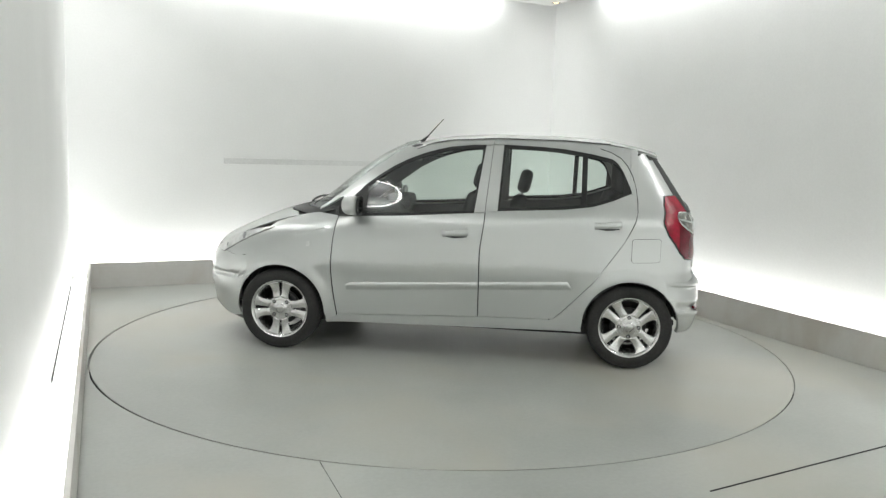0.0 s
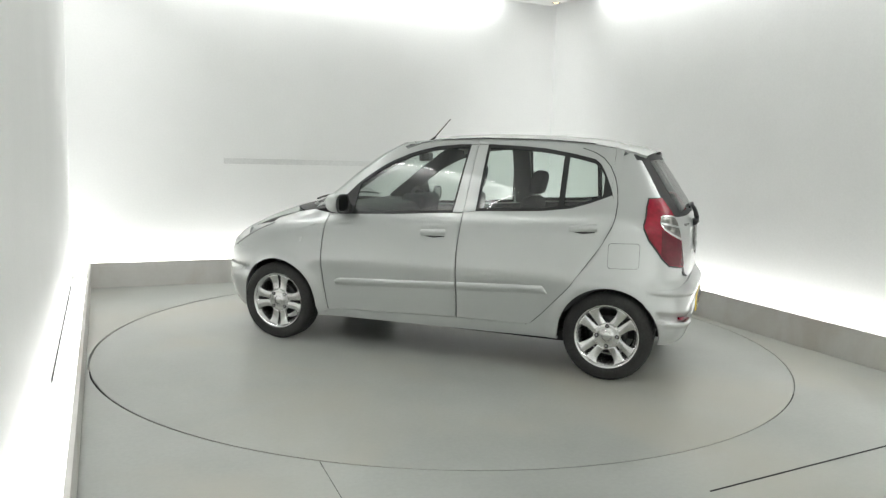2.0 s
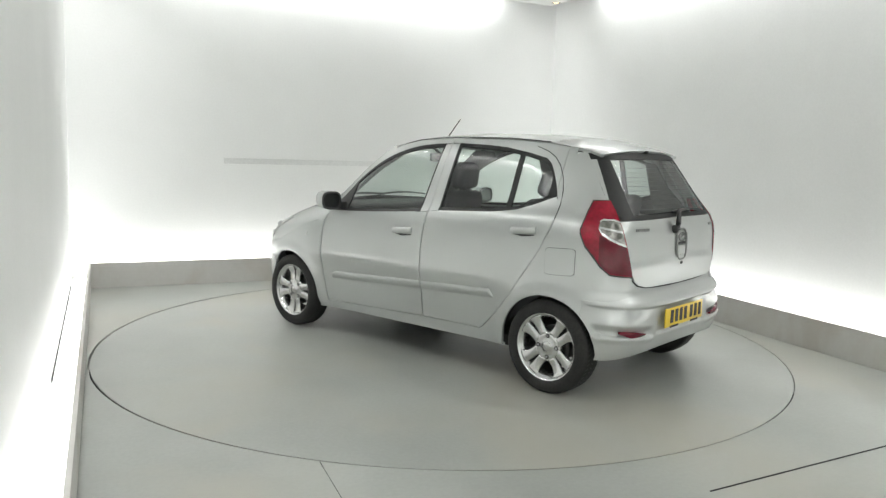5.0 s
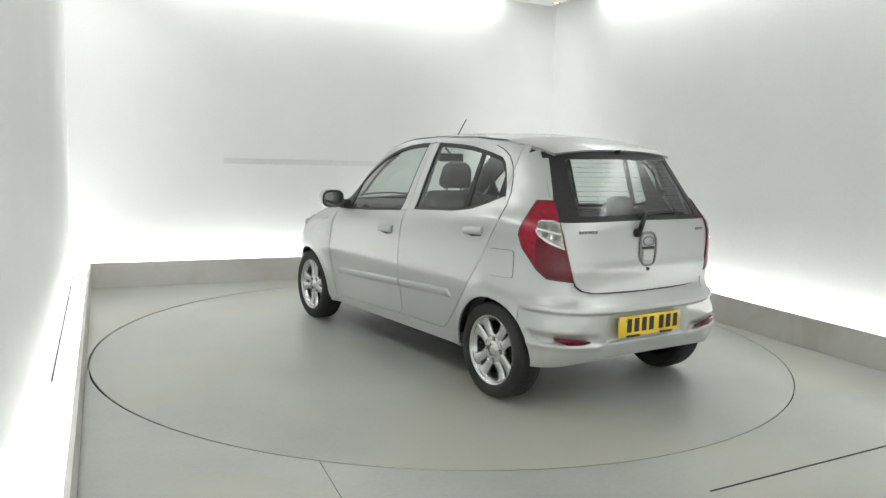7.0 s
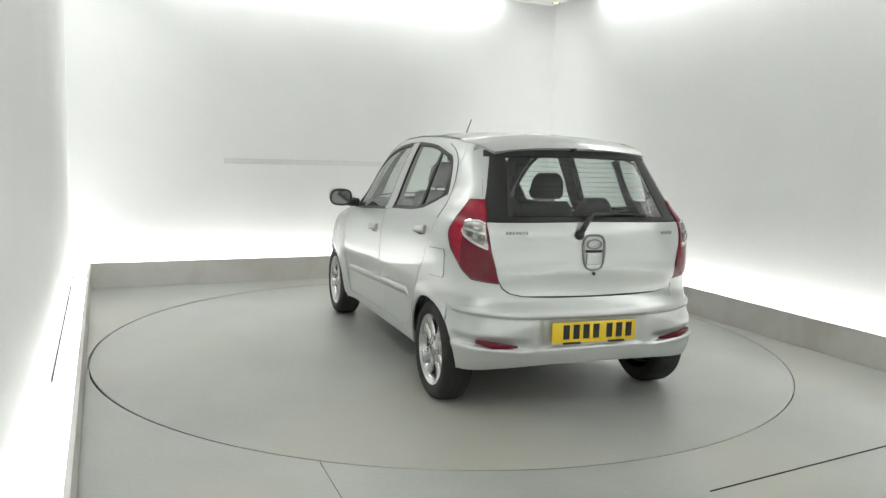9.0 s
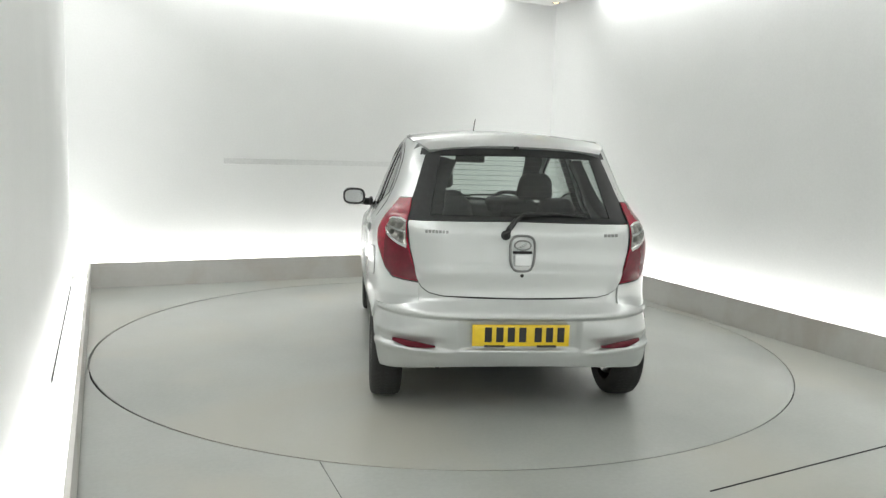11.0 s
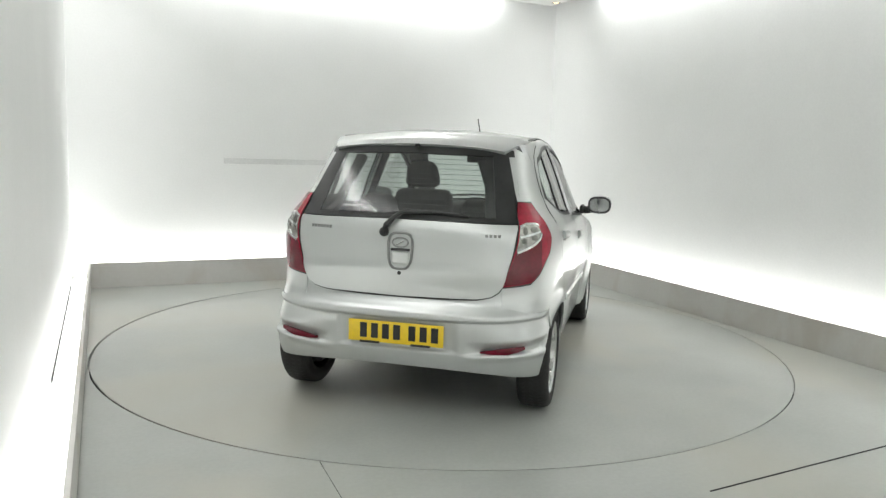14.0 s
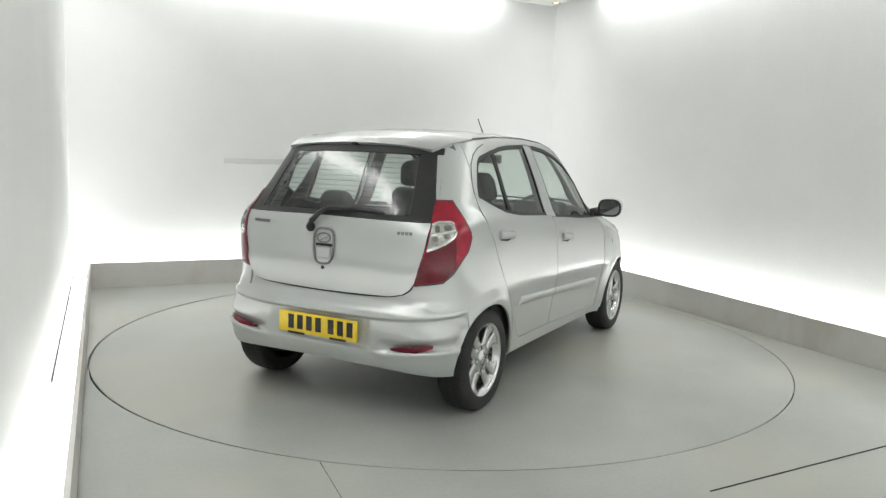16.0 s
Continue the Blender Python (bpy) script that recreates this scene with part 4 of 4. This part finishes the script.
def build_lamps(car, gate, bumper):
    # tail lamps: (a, z) outline wraps from the tailgate's edge round the corner
    low = [(0.262, 0.733), (0.465, 0.753), (0.55, 0.80), (0.607, 0.855), (0.667, 0.91), (0.702, 0.978)]
    high = [(0.262, 0.737), (0.333, 0.917), (0.40, 1.075), (0.445, 1.155), (0.60, 1.149), (0.648, 1.096), (0.702, 0.992)]
    lamp = both("tail_lamp", panel(on_rear_turn, low, high, 0.006, 22, 0.03, 0.008), M_RED, car, "red tail lamp with a clear inset")
    both("lamp_seal", panel(on_rear_turn, [(0.258, 0.724), (0.465, 0.742), (0.553, 0.788), (0.612, 0.843), (0.672, 0.898), (0.710, 0.970)], [(0.258, 0.734), (0.327, 0.917), (0.394, 1.076), (0.442, 1.160), (0.604, 1.158), (0.656, 1.103), (0.710, 0.998)], 0.008, 20, 0.006, 0.0045), M_SEAL, car, "", True, lamp)
    lo = [(0.345, 0.916), (0.41, 0.932), (0.48, 0.953), (0.545, 0.980), (0.572, 1.004)]
    hi = [(0.345, 0.924), (0.386, 1.030), (0.44, 1.043), (0.535, 1.043), (0.56, 1.034), (0.572, 1.010)]
    both("clear_lens", panel(on_rear_turn, lo, hi, 0.008, 10, 0.004, 0.012), M_CLEAR, car, "clear lens with dark reflector cells", True, lamp)
    both("lens_rib", panel(on_rear_turn, [(q, z - 0.012) for q, z in lo], lo, 0.01, 3, 0.004, 0.018), M_CHROME, car, "", True, lamp)
    both("lens_rib", panel(on_rear_turn, hi[1:5], [(q, z + 0.008) for q, z in hi[1:5]], 0.01, 3, 0.004, 0.017), M_CHROME, car, "", True, lamp)
    mid = [(0.378, 0.984), (0.46, 0.994), (0.565, 1.008)]
    both("lens_divider", panel(on_rear_turn, [(q, z - 0.004) for q, z in mid], [(q, z + 0.005) for q, z in mid], 0.01, 2, 0.004, 0.0165), M_BADGE, car, "", True, lamp)
    for q0, z0, w, h in ((0.375, 0.955, 0.055, 0.026), (0.470, 0.972, 0.05, 0.022), (0.405, 1.003, 0.036, 0.030), (0.475, 1.010, 0.06, 0.024)):
        both("reflector_cell", panel(on_rear_turn, [(q0, z0), (q0 + w / 2, z0 - 0.006), (q0 + w, z0)], [(q0, z0 + h * 0.7), (q0 + w / 2, z0 + h), (q0 + w, z0 + h * 0.8)], 0.01, 4, 0.003, 0.0145), M_CELL, car, "", True, lamp)
    both("lamp_shade", panel(on_rear_turn, [(0.268, 0.739), (0.465, 0.757), (0.535, 0.795), (0.565, 0.822)], [(0.268, 0.756), (0.338, 0.904), (0.41, 0.918), (0.48, 0.938), (0.565, 0.972)], 0.01, 12, 0.004, 0.0095), M_RED_DARK, car, "darker red lower lens", True, lamp)
    # bumper reflectors in their scoops
    both("reflector", panel(on_rear, [(0.448, 0.391), (0.50, 0.387), (0.59, 0.391), (0.672, 0.420)], [(0.448, 0.400), (0.54, 0.419), (0.62, 0.431), (0.672, 0.436)], 0.01, 6, 0.014, 0.0, relief=lambda q, z, p: 0.004 * math.sin(math.pi * min(max((z - 0.385) / 0.05, 0), 1))), M_RED_DARK, car, "red reflector", True, (bumper, bumper))
    # exhaust
    part("exhaust_pipe", shifted(tube_bm([(-1.25, 0.42, 0.262), (-1.53, 0.42, 0.262)], 0.022, 12)), car, "", M_IRON)


def build_tail_details(car, gate, bumper):
    x = rear_x(0.47) - 0.010
    bm = box_bm(x - 0.008, x, -0.26, 0.26, 0.405, 0.521, 0.004)
    plate = shade(part("number_plate", shifted(bm), car, "yellow plate with dark bars", M_YELLOW))
    # bars stand in for the characters
    w, gap = 0.050, 0.011
    ys = []
    y = 0.2
    for k in range(7):
        ys.append(y)
        y -= w + gap + (0.022 if k == 3 else 0)
    for y in ys:
        part("bar", shifted(box_bm(x - 0.0105, x - 0.0075, y - w + 0.006, y - 0.006, 0.428, 0.507, 0.001, 1)), plate, "", M_TEXT)
    for y0, y1 in ((0.085, 0.195), (-0.19, -0.085)):
        part("bar", shifted(box_bm(x - 0.011, x - 0.007, y0, y1, 0.400, 0.412, 0.001, 1)), plate, "", M_TEXT)
    # emblem with the latch grip under it
    bm = bmesh.new()
    pts = []
    for k in range(33):
        a = 2 * math.pi * k / 32
        y, z = 0.069 * math.copysign(abs(math.cos(a)) ** 0.6, math.cos(a)), 0.890 + 0.094 * math.copysign(abs(math.sin(a)) ** 0.6, math.sin(a))
        y *= 0.88 + 0.12 * (z - 0.81) / 0.17
        pts.append(on_rear(y, z) + Vector((-0.006, 0, 0)))
    shade(part("grip_surround", shifted(tube_bm(pts, 0.0075, 6, bm)), gate, "grey chrome surround", M_EMBLEM), 80)
    bm = tube_bm([on_rear(0.043 * math.cos(2 * math.pi * k / 24), 0.934 + 0.025 * math.sin(2 * math.pi * k / 24)) + Vector((-0.008, 0, 0)) for k in range(25)], 0.0045, 6)
    shade(part("emblem", shifted(bm), gate, "grey chrome oval emblem", M_EMBLEM), 80)
    part("emblem_bar", shifted(tube_bm([on_rear(0.02, 0.922) + Vector((-0.008, 0, 0)), on_rear(0.0, 0.932) + Vector((-0.010, 0, 0)), on_rear(-0.02, 0.942) + Vector((-0.008, 0, 0))], 0.005, 6)), gate, "", M_CHROME)
    part("latch_recess", shifted(box_bm(rear_x(0.88) - 0.006, rear_x(0.88) + 0.02, -0.052, 0.052, 0.889, 0.903, 0.002)), gate, "", M_SEAL)
    part("latch_grip", shifted(box_bm(rear_x(0.86) - 0.012, rear_x(0.86) + 0.01, -0.046, 0.046, 0.822, 0.886, 0.008)), gate, "", M_PAINT)
    bm = bmesh.new()
    bmesh.ops.create_cone(bm, segments=14, radius1=0.010, radius2=0.009, depth=0.008, cap_ends=True, matrix=Matrix.Translation((rear_x(0.775) - 0.011, 0, 0.775)) @ Matrix.Rotation(radians(90), 4, "Y"))
    part("lock_cylinder", shifted(bm), gate, "", M_IRON)
    # small badge letters that cannot be read
    for y0, y1, z in ((0.515, 0.39, 0.995), (-0.44, -0.525, 0.99)):
        n = 7 if y0 > 0 else 4
        for k in range(n):
            y = y0 + (y1 - y0) * (k + 0.5) / n
            h = abs(y1 - y0) / n * 0.36
            c = on_rear(y, z)
            part("badge_bar", shifted(box_bm(c.x - 0.004, c.x + 0.004, y - h, y + h, z - 0.008, z + 0.008)), gate, "", M_EMBLEM)
    # wiper
    wiper = part("rear_wiper", shifted(tube_bm([on_rear(0.092, 0.985) + Vector((-0.022, 0, 0)), on_rear(0.078, 1.02) + Vector((-0.032, 0, 0)), on_rear(0.04, 1.065) + Vector((-0.036, 0, 0)), on_rear(0.0, 1.092) + Vector((-0.032, 0, 0)), on_rear(-0.16, 1.098) + Vector((-0.026, 0, 0))], 0.019, 8, taper=0.45)), gate, "black rear wiper", M_BLACK)
    shade(wiper)
    part("blade", shifted(tube_bm([on_rear(0.06 - 0.41 * k / 8, 1.083 + 0.012 * math.sin(math.pi * k / 8)) + Vector((-0.012, 0, 0)) for k in range(9)], 0.008, 6)), wiper, "", M_SEAL)
    bm = bmesh.new()
    bmesh.ops.create_uvsphere(bm, u_segments=14, v_segments=8, radius=0.026, matrix=Matrix.Translation(on_rear(0.092, 0.985) + Vector((-0.008, 0, 0))))
    part("wiper_pivot", shifted(bm), wiper, "", M_BLACK)
    part("washer_nozzle", shifted(box_bm(-1.378, -1.34, -0.012, 0.012, 1.428, 1.448, 0.004)), gate, "", M_BLACK)


def build_fittings(car):
    # door mirrors
    def shell():
        bm = bmesh.new()
        bmesh.ops.create_uvsphere(bm, u_segments=20, v_segments=14, radius=1)
        for v in bm.verts:
            p = v.co.copy()
            for i in range(3):
                p[i] = math.copysign(abs(p[i]) ** 0.75, p[i])
            v.co = Vector((0.655 + (0.085 * p.x if p.x > 0 else 0.035 * p.x), 0.886 + 0.088 * p.y * (1 - 0.12 * max(p.x, 0)), 1.030 + 0.066 * p.z + 0.010 * p.y))
        return bm
    mirror = sides("door_mirror", shell, M_PAINT, car, "silver door mirror on a black foot")

    def glass():
        bm = bmesh.new()
        ring = []
        for k in range(28):
            a = 2 * math.pi * k / 28
            ring.append(bm.verts.new((0.6175, 0.886 + 0.072 * math.copysign(abs(math.cos(a)) ** 0.7, math.cos(a)), 1.030 + 0.052 * math.copysign(abs(math.sin(a)) ** 0.7, math.sin(a)))))
        f = bm.faces.new(ring)
        r = bmesh.ops.extrude_face_region(bm, geom=[f])
        for v in r["geom"]:
            if isinstance(v, bmesh.types.BMVert):
                v.co.x += 0.01
        return bm
    sides("mirror_glass", glass, M_MIRROR, car, "", mirror, smooth=False)
    sides("mirror_border", lambda: tube_bm([(0.620, 0.886 + 0.079 * math.copysign(abs(math.cos(a)) ** 0.7, math.cos(a)), 1.030 + 0.058 * math.copysign(abs(math.sin(a)) ** 0.7, math.sin(a))) for a in (2 * math.pi * k / 28 for k in range(29))], 0.009, 6), M_BLACK, car, "", mirror)
    sides("mirror_foot", lambda: tube_bm([(0.69, 0.74, 0.985), (0.675, 0.79, 0.985), (0.665, 0.855, 1.0)], 0.030, 10), M_BLACK, car, "black plastic foot", mirror)
    sides("mirror_base", lambda: box_bm(0.62, 0.80, 0.735, 0.762, 0.955, 1.02, 0.01), M_BLACK, car, "", mirror)
    # aerial at the front of the roof
    aerial = part("aerial", shifted(tube_bm([(0.33, 0, 1.475), (0.315, 0, 1.502), (0.255, 0, 1.57), (0.185, 0, 1.648)], 0.0055, 8, taper=0.6)), car, "short black aerial", M_BLACK)
    part("aerial_base", shifted(tube_bm([(0.355, 0, 1.470), (0.325, 0, 1.495), (0.30, 0, 1.515)], 0.013, 10, taper=0.5)), aerial, "", M_BLACK)
    # front wipers
    for y0, y1 in ((0.45, -0.12), (-0.05, -0.52)):
        part("front_wiper", shifted(tube_bm([on_front(y0 + (y1 - y0) * k / 6, 1.012 + 0.02 * math.sin(math.pi * k / 6)) + Vector((0.02, 0, 0.01)) for k in range(7)], 0.008, 6)), car, "", M_BLACK)


def seat(car, name, x, y, lean=14, w=0.46, tall=0.60, high=0.21):
    """A seat with cushion, backrest and headrest."""
    s = new(name)
    s.parent = car
    s.matrix_local = pose(x + OFF.x, y + OFF.y, 0.30)
    shade(part("cushion", box_bm(-0.24, 0.27, -w / 2, w / 2, 0.08, 0.25, 0.06, 3), s, "", M_CLOTH))
    b = part("backrest", box_bm(-0.06, 0.06, -w / 2, w / 2, 0.0, tall, 0.055, 3), s, "", M_CLOTH)
    b.matrix_local = pose(-0.22, 0, 0.22, 0, -lean, 0)
    for v in b.data.vertices:
        if v.co.z > 0.4:
            v.co.y *= 1 - 0.45 * (v.co.z - 0.4)
    shade(b)
    if high:
        h = part("headrest", box_bm(-0.05, 0.05, -0.125, 0.125, tall + 0.02 - (0.05 if high < 0.2 else 0), tall + high, 0.045, 3), s, "", M_CLOTH)
        h.matrix_local = pose(-0.22, 0, 0.22, 0, -lean, 0)
        for v in h.data.vertices:
            f = smooth01((v.co.z - tall - high + 0.12) / 0.12)
            v.co.y *= 1 - 0.26 * f * f
            v.co.z -= 0.9 * v.co.y ** 2 * f
        shade(h)
        for d in (-0.06, 0.06):
            p = part("headrest_post", tube_bm([(0, d, tall - 0.04), (0, d, tall + 0.08)], 0.007, 6), s, "", M_CHROME)
            p.matrix_local = pose(-0.22, 0, 0.22, 0, -lean, 0)
    return s


def build_cabin(car):
    part("floor_pan", shifted(box_bm(-1.22, 1.55, -0.58, 0.58, 0.175, 0.27, 0.02)), car, "", M_SEAL)
    part("boot_floor", shifted(box_bm(-1.46, -0.85, -0.52, 0.52, 0.225, 0.60, 0.02)), car, "", M_CABIN)
    part("engine_bay", shifted(box_bm(0.98, 1.60, -0.50, 0.50, 0.25, 0.66, 0.04)), car, "", M_SEAL)
    shade(part("dashboard", shifted(box_bm(0.50, 1.02, -0.66, 0.66, 0.62, 1.0, 0.07, 3)), car, "", M_CABIN))
    shade(part("instrument_hood", shifted(box_bm(0.46, 0.66, -0.55, -0.17, 0.93, 1.055, 0.04, 3)), car, "", M_CABIN))
    both("door_card", panel(lambda x, z: on_side(x, z) + Vector((0, -0.055, 0)), [(-1.16, 0.62), (-0.8, 0.32), (0.86, 0.26)], [(q, z - 0.02) for q, z in BELT], 0.08, 6, 0.004), M_CABIN, car)
    both("pillar_lining", panel(lambda x, z: on_side(x, z) + Vector((0, -0.04, 0)), [(-0.30, 1.0), (-0.16, 1.0)], [(-0.30, 1.46), (-0.16, 1.46)], 0.04, 8, 0.004), M_CABIN, car)
    both("quarter_lining", panel(lambda x, z: on_side(x, z) + Vector((0.02, -0.045 - 0.17 * smooth01((-1.10 - x) / 0.10) * smooth01((z - 0.95) / 0.1), 0)), [(-1.50, 0.55), (-0.9, 0.62)], [(-1.50, 1.06), (-1.36, 1.22), (-1.30, 1.36), (-1.16, 1.38), (-1.155, 1.14), (-0.9, 1.05)], 0.02, 14, 0.004), M_CABIN, car)
    both("front_pillar_lining", panel(lambda x, z: on_side(x, z) + Vector((-0.03, -0.045, -0.01)), [(0.28, 1.375), (0.46, 1.28), (0.62, 1.165), (0.80, 1.03), (0.94, 0.95)], [(0.28, 1.46), (0.36, 1.46), (0.46, 1.40), (0.62, 1.285), (0.80, 1.14), (0.94, 1.03)], 0.03, 4, 0.004), M_CABIN, car)
    verts, faces = [], []
    xs = [-1.30 + 1.56 * i / 16 for i in range(17)]
    for x in xs:
        ze = line_at(ROOF_EDGE, x)
        for j in range(-6, 7):
            verts.append(Vector((x, (side_y(x, ze) - 0.03) * j / 6, ze - 0.022 + 0.03 * (1 - abs(j / 6) ** 2.2))) + OFF)
    for i in range(16):
        for j in range(12):
            faces.append((i * 13 + j, i * 13 + j + 1, (i + 1) * 13 + j + 1, (i + 1) * 13 + j))
    part("headlining", mesh_from("headlining", verts, faces, M_LINER), car)
    seat(car, "front_seat", 0.25, 0.315, tall=0.63)
    seat(car, "front_seat", -0.06, -0.328, tall=0.575)
    for y in (0.31, -0.31):
        seat(car, "rear_seat", -0.70, y, 18, 0.62, 0.51, 0.155)
    # steering wheel on the right-hand side
    bm = bmesh.new()
    tilt = pose(0.52 + OFF.x, -0.345 + OFF.y, 0.93, 0, -65, 0)
    ring = [tilt @ Vector((0.18 * math.cos(2 * math.pi * k / 28), 0.18 * math.sin(2 * math.pi * k / 28), 0)) for k in range(29)]
    sw = shade(part("steering_wheel", tube_bm(ring, 0.015, 8, bm), car, "", M_CABIN), 80)
    for a in (90, 210, 330):
        part("wheel_spoke", tube_bm([tilt @ Vector((0, 0, -0.03)), tilt @ Vector((0.17 * math.cos(radians(a + 90)), 0.17 * math.sin(radians(a + 90)), 0))], 0.018, 8), sw, "", M_CABIN)
    # inner mirror
    shade(part("inner_mirror", shifted(box_bm(0.36, 0.39, -0.115, 0.115, 1.325, 1.39, 0.012)), car, "", M_BLACK))
    part("mirror_stalk", shifted(tube_bm([(0.38, 0, 1.385), (0.45, 0, 1.43)], 0.009, 6)), car, "", M_BLACK)
    part("parcel_shelf", shifted(box_bm(-1.46, -1.02, -0.56, 0.56, 0.985, 1.005, 0.005)), car, "", M_CABIN)


def build_car():
    car = tagged(new("car"), "silver five-door hatchback standing on the turntable", "car")
    build_body(car)
    gate, bumper = build_tail(car)
    build_lamps(car, gate, bumper)
    build_tail_details(car, gate, bumper)
    build_fittings(car)
    build_wheels(car)
    build_cabin(car)
    return car


build_floor()
build_room()
build_downlight()
TURNTABLE = build_turntable()
CAR = build_car()


def motions():
    rows = [(t * 0.5, pose(0, 0, 0, 0, 0, TURN0 + TURN_RATE * t * 0.5)) for t in range(33)]
    walk(TURNTABLE, rows)
    walk(CAR, rows)


motions()
